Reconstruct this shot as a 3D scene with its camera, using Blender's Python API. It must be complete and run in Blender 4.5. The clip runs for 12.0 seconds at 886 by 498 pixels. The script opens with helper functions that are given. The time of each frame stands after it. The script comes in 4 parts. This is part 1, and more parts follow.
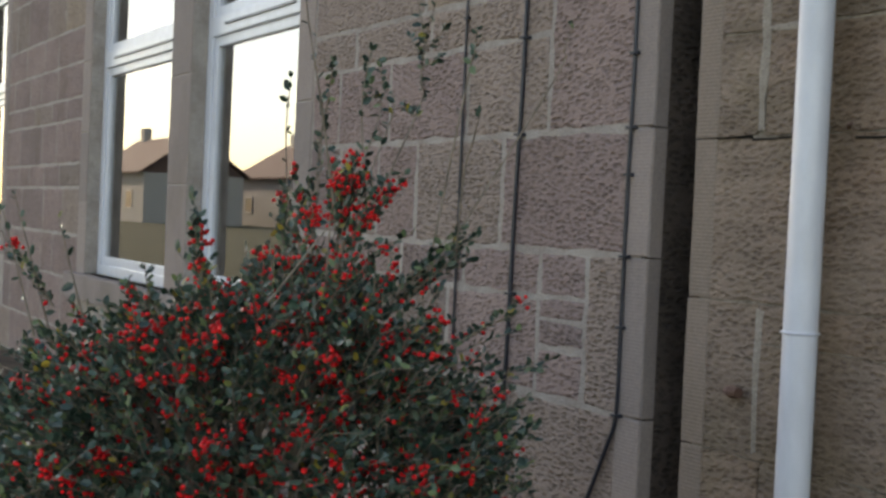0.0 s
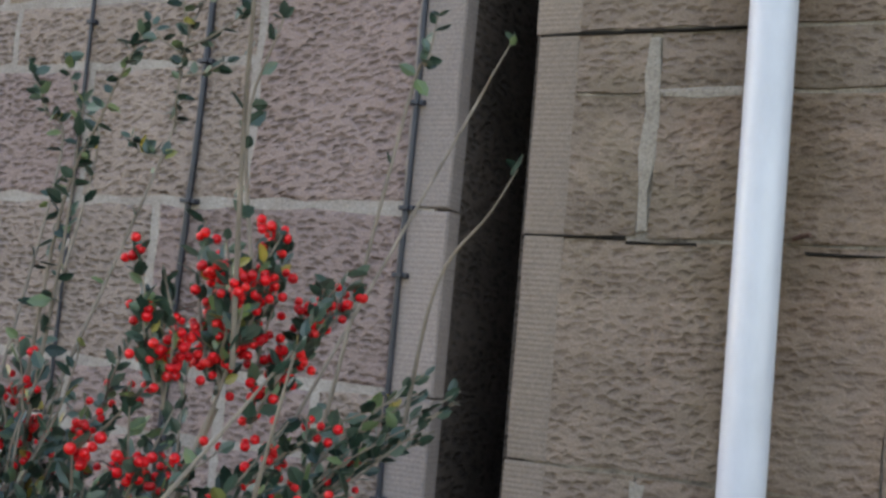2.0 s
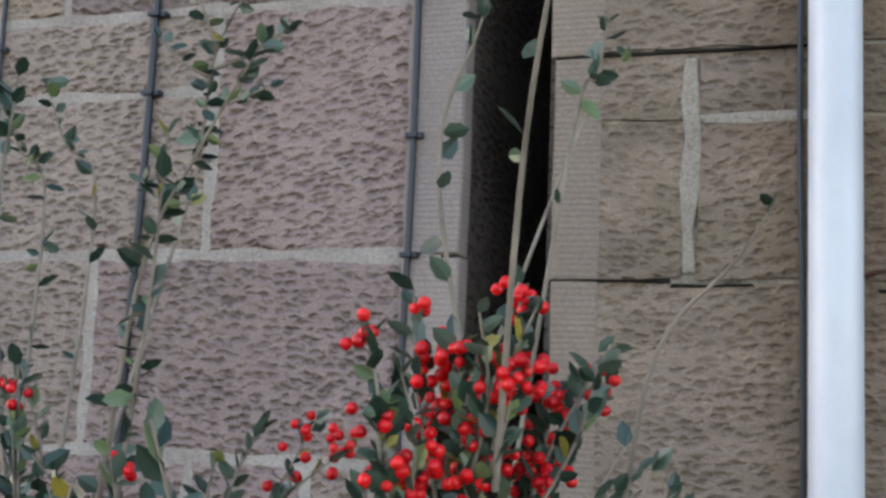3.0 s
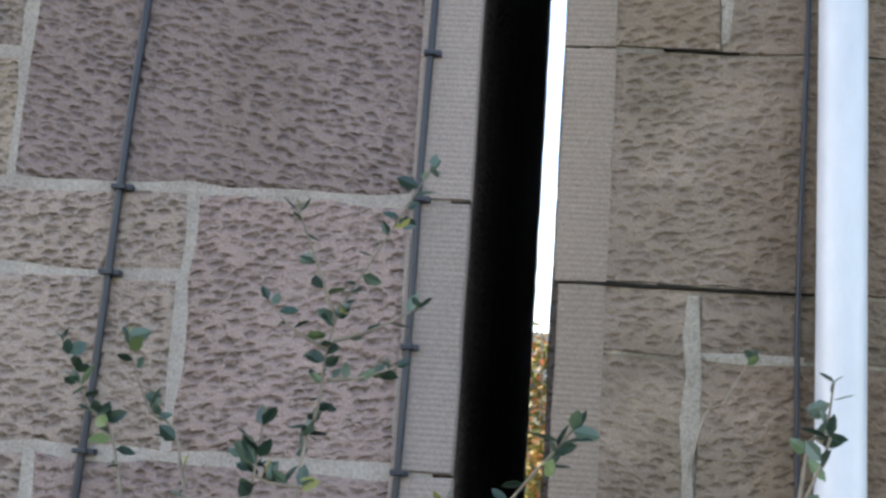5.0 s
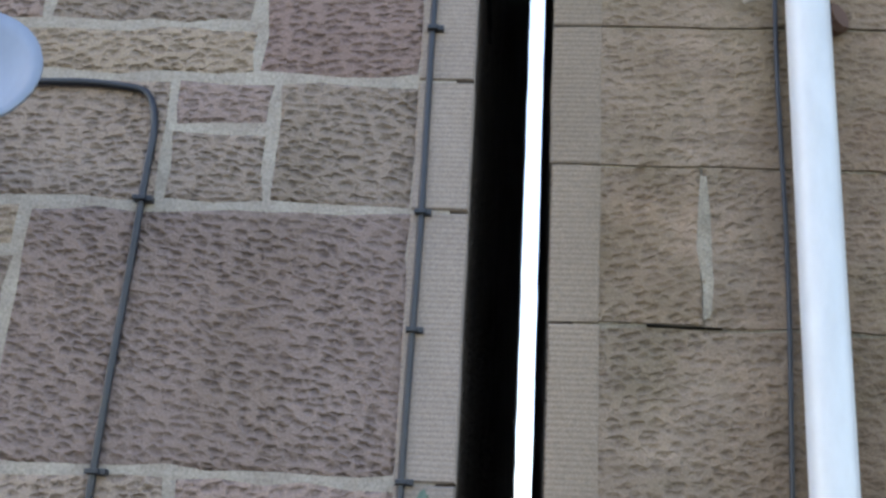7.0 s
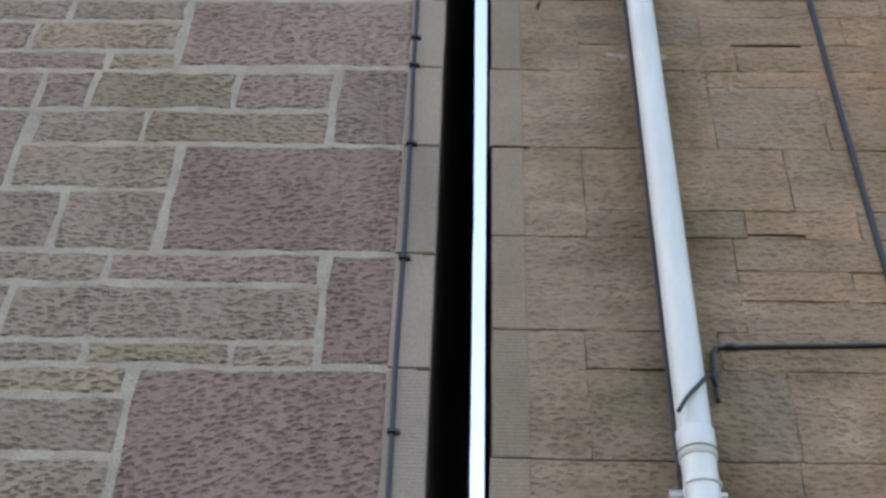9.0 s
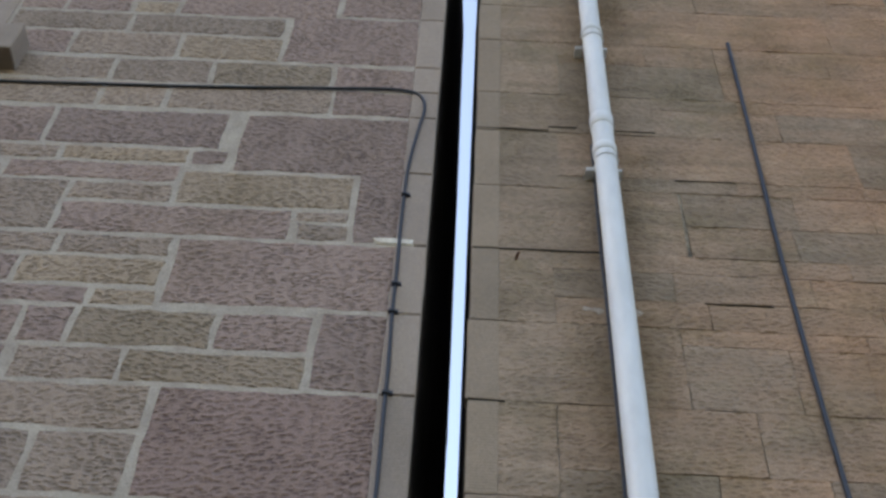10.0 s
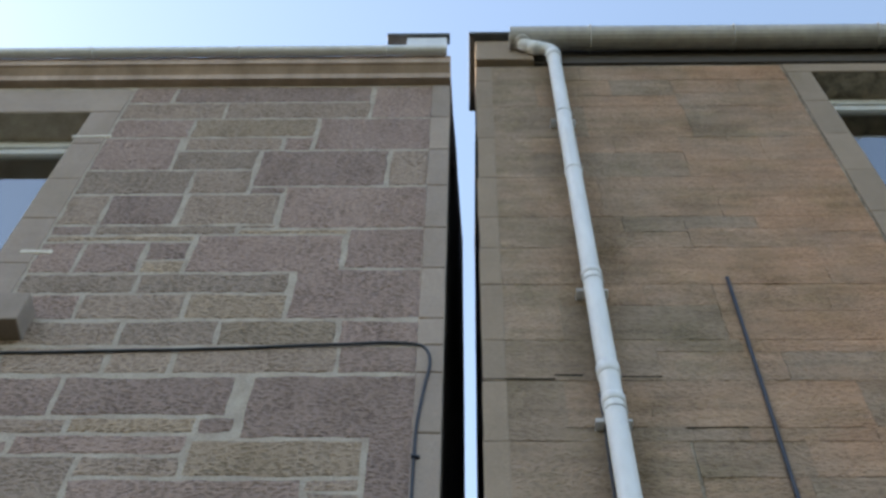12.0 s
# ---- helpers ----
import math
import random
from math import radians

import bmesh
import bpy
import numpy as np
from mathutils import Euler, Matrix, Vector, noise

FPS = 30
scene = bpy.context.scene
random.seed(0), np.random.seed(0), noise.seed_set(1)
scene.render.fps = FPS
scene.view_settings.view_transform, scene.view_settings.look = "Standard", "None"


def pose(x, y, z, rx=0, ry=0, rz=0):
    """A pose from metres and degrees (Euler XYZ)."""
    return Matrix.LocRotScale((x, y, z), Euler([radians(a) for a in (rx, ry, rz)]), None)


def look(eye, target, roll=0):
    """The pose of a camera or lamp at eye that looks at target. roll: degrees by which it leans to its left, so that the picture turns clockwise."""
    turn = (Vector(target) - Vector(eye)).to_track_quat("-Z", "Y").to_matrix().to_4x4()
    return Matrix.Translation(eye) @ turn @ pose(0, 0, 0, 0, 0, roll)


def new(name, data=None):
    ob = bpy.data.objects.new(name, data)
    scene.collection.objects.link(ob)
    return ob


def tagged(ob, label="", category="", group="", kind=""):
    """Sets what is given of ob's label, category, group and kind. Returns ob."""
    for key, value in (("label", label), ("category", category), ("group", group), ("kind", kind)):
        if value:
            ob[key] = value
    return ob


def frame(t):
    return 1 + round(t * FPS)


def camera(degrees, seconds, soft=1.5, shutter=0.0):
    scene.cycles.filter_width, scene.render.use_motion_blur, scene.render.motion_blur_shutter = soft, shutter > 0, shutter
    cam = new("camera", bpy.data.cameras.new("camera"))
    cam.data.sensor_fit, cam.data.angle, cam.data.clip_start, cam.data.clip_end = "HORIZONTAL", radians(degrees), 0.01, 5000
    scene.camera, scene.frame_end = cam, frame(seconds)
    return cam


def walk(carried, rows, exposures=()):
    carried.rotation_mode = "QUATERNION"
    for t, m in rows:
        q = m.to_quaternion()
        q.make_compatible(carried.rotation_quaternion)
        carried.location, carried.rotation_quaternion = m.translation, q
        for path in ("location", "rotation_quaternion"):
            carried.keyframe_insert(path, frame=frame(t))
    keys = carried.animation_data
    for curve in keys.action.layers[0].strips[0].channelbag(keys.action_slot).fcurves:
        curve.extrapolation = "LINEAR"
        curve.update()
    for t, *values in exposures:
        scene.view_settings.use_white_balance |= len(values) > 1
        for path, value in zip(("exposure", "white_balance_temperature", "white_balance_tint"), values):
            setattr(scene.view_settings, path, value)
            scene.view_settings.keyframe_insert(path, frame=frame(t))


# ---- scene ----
cam = camera(41.0, 12.0, soft=2.9)
PATH = [
    (0, (2.279, -2.042, 1.159), (0.583, -0.983, 1.11), 2.6),
    (0.5, (1.935, -2.003, 1.174), (0.344, -0.793, 1.221), 4.0),
    (1, (1.571, -2.003, 1.17), (0.214, -0.536, 1.249), 5.4),
    (1.5, (1.224, -1.881, 1.198), (0.044, -0.276, 1.374), 2.0),
    (2, (0.96, -1.867, 1.188), (0.044, -0.096, 1.342), 5.1),
    (2.5, (0.748, -1.84, 1.201), (-0.027, -0.007, 1.4), 4.7),
    (3, (0.56, -1.767, 1.207), (-0.066, 0.118, 1.446), 2.2),
    (3.5, (0.415, -1.792, 1.298), (-0.072, 0.126, 1.582), 4.6),
    (5.5, (0.067, -1.844, 1.427), (-0.068, 0.115, 1.805), 3.5),
    (6, (0.034, -1.844, 1.418), (-0.090, 0.114, 1.808), 3.8),
    (6.5, (0.045, -1.841, 1.486), (-0.076, 0.106, 1.928), 2.8),
    (6.6, (0.073, -1.844, 1.521), (-0.060, 0.096, 1.988), 2.9),
    (6.7, (0.097, -1.843, 1.563), (-0.044, 0.085, 2.073), 3.0),
    (8.3, (0.112, -2.132, 1.623), (0.014, -0.506, 2.783), 3.1),
    (8.5, (0.110, -2.172, 1.683), (0.041, -0.559, 2.863), 2.7),
    (9, (0.106, -2.210, 1.723), (0.047, -0.690, 3.021), 2.1),
    (9.5, (0.100, -2.298, 1.804), (0.022, -0.865, 3.197), 2.4),
    (10, (0.103, -2.306, 1.813), (0.074, -1.026, 3.350), 3.6),
    (10.5, (0.100, -2.322, 1.823), (0.107, -1.041, 3.358), 0.8),
    (11, (0.114, -2.367, 1.859), (0.095, -1.107, 3.413), 0.9),
    (11.5, (0.092, -2.424, 1.910), (0.051, -1.282, 3.552), 1.7),
    (12, (0.090, -2.483, 1.953), (0.048, -1.462, 3.672), 1.8),
]
EXPOSURE = [(0, 1.56, 8250, 15), (1.0, 1.73, 8100, 15), (2.5, 2.15, 7700, 17), (3.7, 2.25, 7500, 16), (6, 2.3, 7150, 14), (8.5, 2.15, 7500, 13), (10, 1.8, 7700, 14), (11, 1.74, 7600, 14), (12, 1.75, 7400, 9)]
walk(cam, [(t, look(eye, target, roll)) for t, eye, target, roll in PATH], EXPOSURE)

# ---- light ----
world = bpy.data.worlds.new("sky")
scene.world = world
world.use_nodes = True
wn = world.node_tree.nodes
sky = wn.new("ShaderNodeTexSky")
sky.sky_type = "NISHITA"
sky.sun_disc = False
sky.sun_elevation = radians(30)
sky.sun_rotation = radians(-74)
sky.air_density, sky.dust_density, sky.ozone_density = 1.0, 0.7, 0.5
world.node_tree.links.new(sky.outputs[0], wn["Background"].inputs[0])
wn["Background"].inputs[1].default_value = 0.15
SUN_FROM = Vector((math.sin(radians(-74)) * math.cos(radians(30)), math.cos(radians(-74)) * math.cos(radians(30)), math.sin(radians(30))))
sun = new("sun", bpy.data.lights.new("sun", "SUN"))
sun.data.energy, sun.data.angle, sun.data.color = 3.0, radians(0.5), (1.0, 0.93, 0.82)
sun.matrix_world = look(SUN_FROM * 40, (0, 0, 0))


# ---- materials ----
def mat(name, colour, rough=0.85, spec=0.3, metal=0.0):
    m = bpy.data.materials.new(name)
    m.use_nodes = True
    b = m.node_tree.nodes["Principled BSDF"]
    b.inputs["Base Color"].default_value = (*colour, 1)
    b.inputs["Roughness"].default_value = rough
    b.inputs["Specular IOR Level"].default_value = spec
    b.inputs["Metallic"].default_value = metal
    return m


def node(m, kind, **props):
    n = m.node_tree.nodes.new(kind)
    for key, value in props.items():
        if key in n.inputs:
            n.inputs[key].default_value = value
    return n


def link(m, a, b):
    m.node_tree.links.new(a, b)


def place(m, stretch=(1, 1, 1)):
    """World-sized coordinates, stretched."""
    co = node(m, "ShaderNodeTexCoord")
    mp = node(m, "ShaderNodeMapping", Scale=stretch)
    link(m, co.outputs["Object"], mp.inputs[0])
    return mp.outputs[0]


def noise_of(m, at, scale, detail=4, rough=0.6):
    n = node(m, "ShaderNodeTexNoise", Scale=scale, Detail=detail, Roughness=rough)
    link(m, at, n.inputs["Vector"])
    return n.outputs[0]


def ramp(m, fac, stops):
    r = node(m, "ShaderNodeValToRGB")
    els = r.color_ramp.elements
    while len(els) < len(stops):
        els.new(0.5)
    for e, (p, c) in zip(els, stops):
        e.position, e.color = p, (*c, 1)
    link(m, fac, r.inputs[0])
    return r.outputs[0]


def math_node(m, op, a, b):
    n = node(m, "ShaderNodeMath")
    n.operation = op
    for i, v in enumerate((a, b)):
        if isinstance(v, (int, float)):
            n.inputs[i].default_value = v
        else:
            link(m, v, n.inputs[i])
    return n.outputs[0]


def mix(m, fac, a, b, blend="MIX"):
    n = m.node_tree.nodes.new("ShaderNodeMix")
    n.data_type, n.blend_type = "RGBA", blend
    for sock, v in ((n.inputs[0], fac), (n.inputs[6], a), (n.inputs[7], b)):
        if isinstance(v, (int, float)):
            sock.default_value = v
        elif isinstance(v, tuple):
            sock.default_value = (*v, 1)
        else:
            link(m, v, sock)
    return n.outputs[2]


def finish(m, colour, height=None, depth=0.004, strength=1.0):
    b = m.node_tree.nodes["Principled BSDF"]
    link(m, colour, b.inputs["Base Color"])
    if height is not None:
        bump = node(m, "ShaderNodeBump", Strength=strength, Distance=depth)
        link(m, height, bump.inputs["Height"])
        link(m, bump.outputs[0], b.inputs["Normal"])
    return m


def pits(m):
    """Tooled sandstone: slanting rows of short flat pits, each stone struck its own way."""
    info = node(m, "ShaderNodeObjectInfo")
    co = node(m, "ShaderNodeTexCoord")
    turn = node(m, "ShaderNodeVectorRotate", Axis=(0, 1, 0))
    link(m, co.outputs["Object"], turn.inputs["Vector"])
    link(m, math_node(m, "MULTIPLY", math_node(m, "SUBTRACT", info.outputs["Random"], 0.45), 0.42), turn.inputs["Angle"])
    mp = node(m, "ShaderNodeMapping", Scale=(39, 39, 80))
    link(m, turn.outputs[0], mp.inputs[0])
    warp = node(m, "ShaderNodeTexNoise", Scale=70.0, Detail=2.0)
    link(m, co.outputs["Object"], warp.inputs["Vector"])
    add = node(m, "ShaderNodeVectorMath")
    add.operation = "MULTIPLY_ADD"
    link(m, warp.outputs["Color"], add.inputs[0])
    add.inputs[1].default_value = (1.1, 1.1, 0.9)
    link(m, mp.outputs[0], add.inputs[2])
    v = node(m, "ShaderNodeTexVoronoi", Scale=1.0, Randomness=0.9)
    v.feature = "SMOOTH_F1"
    v.inputs["Smoothness"].default_value = 0.25
    link(m, add.outputs[0], v.inputs["Vector"])
    holes = ramp(m, v.outputs["Distance"], [(0.18, (0, 0, 0)), (0.62, (1, 1, 1))])
    worn = ramp(m, noise_of(m, place(m), 6, 3), [(0.36, (0.5, 0.5, 0.5)), (0.6, (1, 1, 1))])
    soft = mix(m, worn, (0.7, 0.7, 0.7), holes)
    rough = noise_of(m, add.outputs[0], 2.0, 3, 0.6)
    return math_node(m, "ADD", math_node(m, "MULTIPLY", soft, 0.72), math_node(m, "MULTIPLY", rough, 0.34))


def sandstone(name, base, second, tooled=True, depth=0.013, extra=None, vary=0.17, dark=0.45):
    m = mat(name, base, 0.92, 0.15)
    blot = ramp(m, noise_of(m, place(m), 3.5, 5, 0.62), [(0.35, base), (0.68, second)])
    fine = noise_of(m, place(m), 260, 3, 0.7)
    grain = ramp(m, fine, [(0.3, (0.72, 0.72, 0.72)), (0.7, (1.15, 1.13, 1.1))])
    col = mix(m, 1.0, blot, grain, "MULTIPLY")
    info = node(m, "ShaderNodeObjectInfo")
    tone = ramp(m, info.outputs["Random"], [(0.0, (1 - vary, 1 - vary, 1 - vary)), (0.5, (1, 0.98, 0.97)), (1.0, (1 + vary * 0.6, 1 + vary * 0.45, 1 + vary * 0.3))])
    col = mix(m, 1.0, col, tone, "MULTIPLY")
    stain = ramp(m, noise_of(m, place(m, (1.6, 1.6, 0.7)), 1.3, 6, 0.6), [(0.52, (1, 1, 1)), (0.72, (0.78, 0.77, 0.72))])
    col = mix(m, 1.0, col, stain, "MULTIPLY")
    if extra:
        col = extra(m, col)
    if tooled:
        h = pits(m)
        # shade of the pits put into the colour: the hollows darker than the rims
        pit_shade = ramp(m, h, [(0.20, (dark, dark * 0.96, dark * 0.95)), (0.78, (1.06, 1.05, 1.05))])
        col = mix(m, 0.7, col, mix(m, 1.0, col, pit_shade, "MULTIPLY"))
        return finish(m, col, math_node(m, "ADD", h, math_node(m, "MULTIPLY", fine, 0.12)), depth)
    w = node(m, "ShaderNodeTexWave", Scale=1.0, Distortion=2.2, Detail=2.0)
    w.inputs["Detail Scale"].default_value = 0.6
    w.bands_direction = "Z"
    link(m, place(m, (4, 4, 34)), w.inputs["Vector"])
    h = math_node(m, "ADD", math_node(m, "MULTIPLY", w.outputs["Fac"], 0.5), math_node(m, "MULTIPLY", fine, 0.4))
    return finish(m, col, h, 0.0013)


def rusty(m, col):
    """Redder beds, away from the corner of the east house."""
    geo = node(m, "ShaderNodeTexCoord")
    sep = node(m, "ShaderNodeSeparateXYZ")
    link(m, geo.outputs["Object"], sep.inputs[0])
    where = math_node(m, "MULTIPLY", math_node(m, "SUBTRACT", sep.outputs[0], 0.22), 0.8)
    patch = math_node(m, "MULTIPLY", where, noise_of(m, place(m, (0.9, 1, 2.6)), 1.7, 6, 0.65))
    each = node(m, "ShaderNodeObjectInfo")
    patch = math_node(m, "ADD", patch, math_node(m, "MULTIPLY", math_node(m, "SUBTRACT", each.outputs["Random"], 0.5), 0.42))
    patch = math_node(m, "ADD", patch, math_node(m, "MULTIPLY", math_node(m, "SUBTRACT", noise_of(m, place(m), 5.5, 4, 0.7), 0.5), 0.5))
    fac = ramp(m, patch, [(0.12, (0, 0, 0)), (0.72, (1, 1, 1))])
    col = mix(m, fac, col, mix(m, 1.0, col, (1.21, 0.975, 0.85), "MULTIPLY"))
    moss = ramp(m, noise_of(m, place(m, (1, 1, 1.5)), 2.6, 7, 0.7), [(0.47, (0, 0, 0)), (0.68, (0.9, 0.9, 0.9))])
    col = mix(m, moss, col, mix(m, 1.0, col, (0.72, 0.75, 0.66), "MULTIPLY"))
    pale = ramp(m, noise_of(m, place(m, (1.2, 1, 2.0)), 4.1, 7, 0.7), [(0.53, (0, 0, 0)), (0.67, (0.9, 0.9, 0.9))])
    col = mix(m, pale, col, mix(m, 1.0, col, (1.26, 1.26, 1.24), "MULTIPLY"))
    streak = ramp(m, noise_of(m, place(m, (0.8, 1, 9)), 2.2, 6, 0.6), [(0.36, (0.87, 0.86, 0.84)), (0.58, (1.08, 1.07, 1.05))])
    col = mix(m, 1.0, col, streak, "MULTIPLY")
    off = math_node(m, "ABSOLUTE", math_node(m, "SUBTRACT", sep.outputs[0], 0.56), 0.0)
    near = math_node(m, "SUBTRACT", 1.0, math_node(m, "MULTIPLY", off, 3.2))
    damp = math_node(m, "MULTIPLY", near, noise_of(m, place(m, (2.2, 1, 0.9)), 1.6, 6, 0.65))
    return mix(m, ramp(m, damp, [(0.24, (0, 0, 0)), (0.55, (1, 1, 1))]), col, mix(m, 1.0, col, (0.68, 0.66, 0.60), "MULTIPLY"))


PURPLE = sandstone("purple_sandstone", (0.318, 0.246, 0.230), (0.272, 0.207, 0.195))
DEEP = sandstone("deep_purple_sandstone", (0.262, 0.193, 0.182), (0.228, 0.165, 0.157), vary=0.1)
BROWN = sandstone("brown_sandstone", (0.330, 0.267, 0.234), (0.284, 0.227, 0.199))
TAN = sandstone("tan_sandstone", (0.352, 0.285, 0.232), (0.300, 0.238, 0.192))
DRESSED = sandstone("dressed_purple_sandstone", (0.310, 0.262, 0.242), (0.275, 0.230, 0.214), tooled=False, vary=0.12)
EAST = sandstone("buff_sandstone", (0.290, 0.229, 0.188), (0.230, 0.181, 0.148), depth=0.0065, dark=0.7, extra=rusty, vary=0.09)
EAST_DRESSED = sandstone("dressed_buff_sandstone", (0.268, 0.217, 0.181), (0.236, 0.190, 0.157), tooled=False, vary=0.12)
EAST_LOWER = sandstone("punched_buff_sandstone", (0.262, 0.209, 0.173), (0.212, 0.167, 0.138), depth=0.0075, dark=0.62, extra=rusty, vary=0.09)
# rubble of the gap faces, base colour darkened to carry the slit's shade
SHADED_RUBBLE = sandstone("shade_darkened_rubble", (0.11, 0.09, 0.08), (0.06, 0.05, 0.044), depth=0.009)


def mortar(name, light, dark):
    m = mat(name, light, 0.95, 0.1)
    c = ramp(m, noise_of(m, place(m), 9, 6, 0.7), [(0.35, dark), (0.62, light)])
    c = mix(m, 1.0, c, ramp(m, noise_of(m, place(m), 190, 3), [(0.3, (0.7, 0.7, 0.7)), (0.65, (1.1, 1.1, 1.1))]), "MULTIPLY")
    return finish(m, c, noise_of(m, place(m), 70, 5, 0.7), 0.005)


POINTING = mortar("lime_pointing", (0.405, 0.360, 0.322), (0.300, 0.256, 0.228))
OPEN_JOINT = mortar("open_joint", (0.03, 0.026, 0.022), (0.015, 0.013, 0.011))
DARK_JOINT = mortar("weathered_joint", (0.36, 0.31, 0.255), (0.09, 0.076, 0.064))
OLD_POINTING = mortar("old_pointing", (0.37, 0.325, 0.275), (0.26, 0.225, 0.185))
PALE_FILL = mortar("pale_filler", (0.62, 0.58, 0.54), (0.5, 0.46, 0.42))


def plain(name, colour, rough, spec=0.5, metal=0.0, wear=0.12, scale=14.0, bump=0.0):
    m = mat(name, colour, rough, spec, metal)
    lo, hi = tuple(c * (1 - wear) for c in colour), tuple(min(1, c * (1 + wear * 0.5)) for c in colour)
    n = noise_of(m, place(m, (1, 1, 0.35)), scale, 6, 0.65)
    finish(m, ramp(m, n, [(0.35, lo), (0.65, hi)]), n if bump else None, bump)
    return m


PVC = plain("white_plastic", (0.57, 0.59, 0.64), 0.32, wear=0.09)
GREY_PVC = plain("greyed_plastic", (0.34, 0.33, 0.33), 0.45, wear=0.2)
RUBBER = plain("black_cable_sheath", (0.011, 0.014, 0.025), 0.45)
STEEL = plain("zinc_plated_steel", (0.55, 0.55, 0.56), 0.4, metal=0.9)
IRON = plain("rusted_iron", (0.10, 0.05, 0.035), 0.8)
CORNICE = plain("painted_stone_cornice", (0.37, 0.285, 0.245), 0.8, 0.2, wear=0.25, scale=6, bump=0.004)
SLATE = plain("grey_slate", (0.07, 0.075, 0.08), 0.6, wear=0.3, bump=0.003)
LEAD = plain("dull_lead", (0.16, 0.17, 0.19), 0.5, metal=0.3, wear=0.2)
DISH = plain("blue_grey_dish_paint", (0.23, 0.27, 0.36), 0.4, wear=0.1)
SOIL = plain("dark_garden_soil", (0.085, 0.062, 0.045), 0.95, 0.1, wear=0.5, scale=5, bump=0.03)
GRASS = plain("rough_grass", (0.078, 0.080, 0.045), 0.9, 0.2, wear=0.5, scale=30, bump=0.03)
BARK = plain("grey_brown_bark", (0.23, 0.19, 0.15), 0.85, 0.2, wear=0.4, scale=40, bump=0.002)
ROOF_TILE = plain("brown_clay_tiles", (0.105, 0.062, 0.05), 0.8, wear=0.3, scale=8, bump=0.01)
RENDER = plain("grey_harling", (0.42, 0.40, 0.37), 0.9, 0.15, wear=0.2, scale=40, bump=0.008)


def glass(name):
    m = mat(name, (0.02, 0.025, 0.03), 0.02)
    nt = m.node_tree
    out = nt.nodes["Material Output"]
    gl = node(m, "ShaderNodeBsdfGlossy", Roughness=0.01)
    tr = node(m, "ShaderNodeBsdfTransparent", Color=(0.75, 0.8, 0.8, 1))
    fr = node(m, "ShaderNodeFresnel", IOR=5.5)
    sh = node(m, "ShaderNodeMixShader")
    link(m, fr.outputs[0], sh.inputs[0])
    link(m, tr.outputs[0], sh.inputs[1])
    link(m, gl.outputs[0], sh.inputs[2])
    link(m, sh.outputs[0], out.inputs[0])
    return m


GLASS = glass("double_glazing")


def leafy(name, stops, rough=0.38):
    m = mat(name, stops[0][1], rough, 0.5)
    geo = node(m, "ShaderNodeNewGeometry")
    col = ramp(m, geo.outputs["Random Per Island"], stops)
    b = m.node_tree.nodes["Principled BSDF"]
    link(m, col, b.inputs["Base Color"])
    tl = node(m, "ShaderNodeBsdfTranslucent")
    link(m, col, tl.inputs[0])
    sh = node(m, "ShaderNodeMixShader", Fac=0.22)
    out = m.node_tree.nodes["Material Output"]
    link(m, b.outputs[0], sh.inputs[1])
    link(m, tl.outputs[0], sh.inputs[2])
    link(m, sh.outputs[0], out.inputs[0])
    return m


LEAF = leafy("cotoneaster_leaf", [(0.0, (0.013, 0.034, 0.024)), (0.4, (0.028, 0.060, 0.042)), (0.80, (0.092, 0.140, 0.106)), (0.96, (0.15, 0.21, 0.08)), (0.985, (0.32, 0.24, 0.04))], 0.3)
BERRY = leafy("red_berry", [(0.0, (0.60, 0.003, 0.008)), (0.6, (0.82, 0.005, 0.012)), (1.0, (0.88, 0.02, 0.02))], 0.3)
FAR_LEAF = leafy("autumn_leaf", [(0.0, (0.06, 0.09, 0.02)), (0.5, (0.13, 0.14, 0.03)), (0.8, (0.30, 0.16, 0.05)), (1.0, (0.40, 0.12, 0.06))], 0.6)


# ---- mesh helpers ----
def obj(name, bm, material, parent=None, label="", smooth=False):
    me = bpy.data.meshes.new(name)
    bm.to_mesh(me)
    bm.free()
    me.materials.append(material)
    if smooth:
        me.polygons.foreach_set("use_smooth", [True] * len(me.polygons))
    ob = new(name, me)
    ob.parent = parent
    return tagged(ob, label)


def part(name, bm, material, parent, label="", smooth=False):
    return obj(name, bm, material, parent, label, smooth)


def box(bm, a, b, bevel=0.0):
    made = bmesh.ops.create_cube(bm, size=1)["verts"]
    for v in made:
        v.co = [(a[i] + b[i]) / 2 + v.co[i] * (b[i] - a[i]) for i in range(3)]
    if bevel:
        edges = list({e for v in made for e in v.link_edges})
        bmesh.ops.bevel(bm, geom=edges, offset=bevel, segments=2, affect="EDGES", profile=0.6)
    return bm


def boxed(*args):
    return box(bmesh.new(), *args)


def tube(bm, path, radius, sides=10, cap=True):
    """A round bar along a path; radius may be one number or one for each point."""
    path = [Vector(p) for p in path]
    radii = radius if isinstance(radius, (list, tuple)) else [radius] * len(path)
    rings = []
    side = None
    for i, p in enumerate(path):
        way = (path[min(i + 1, len(path) - 1)] - path[max(i - 1, 0)]).normalized()
        if side is None:
            side = way.orthogonal().normalized()
        side = (side - way * side.dot(way)).normalized()
        up = way.cross(side)
        rings.append([bm.verts.new(p + (side * math.cos(k * math.tau / sides) + up * math.sin(k * math.tau / sides)) * radii[i]) for k in range(sides)])
    for a, b in zip(rings, rings[1:]):
        for k in range(sides):
            bm.faces.new((a[k], a[(k + 1) % sides], b[(k + 1) % sides], b[k]))
    if cap:
        bm.faces.new(rings[0][::-1])
        bm.faces.new(rings[-1])
    return bm


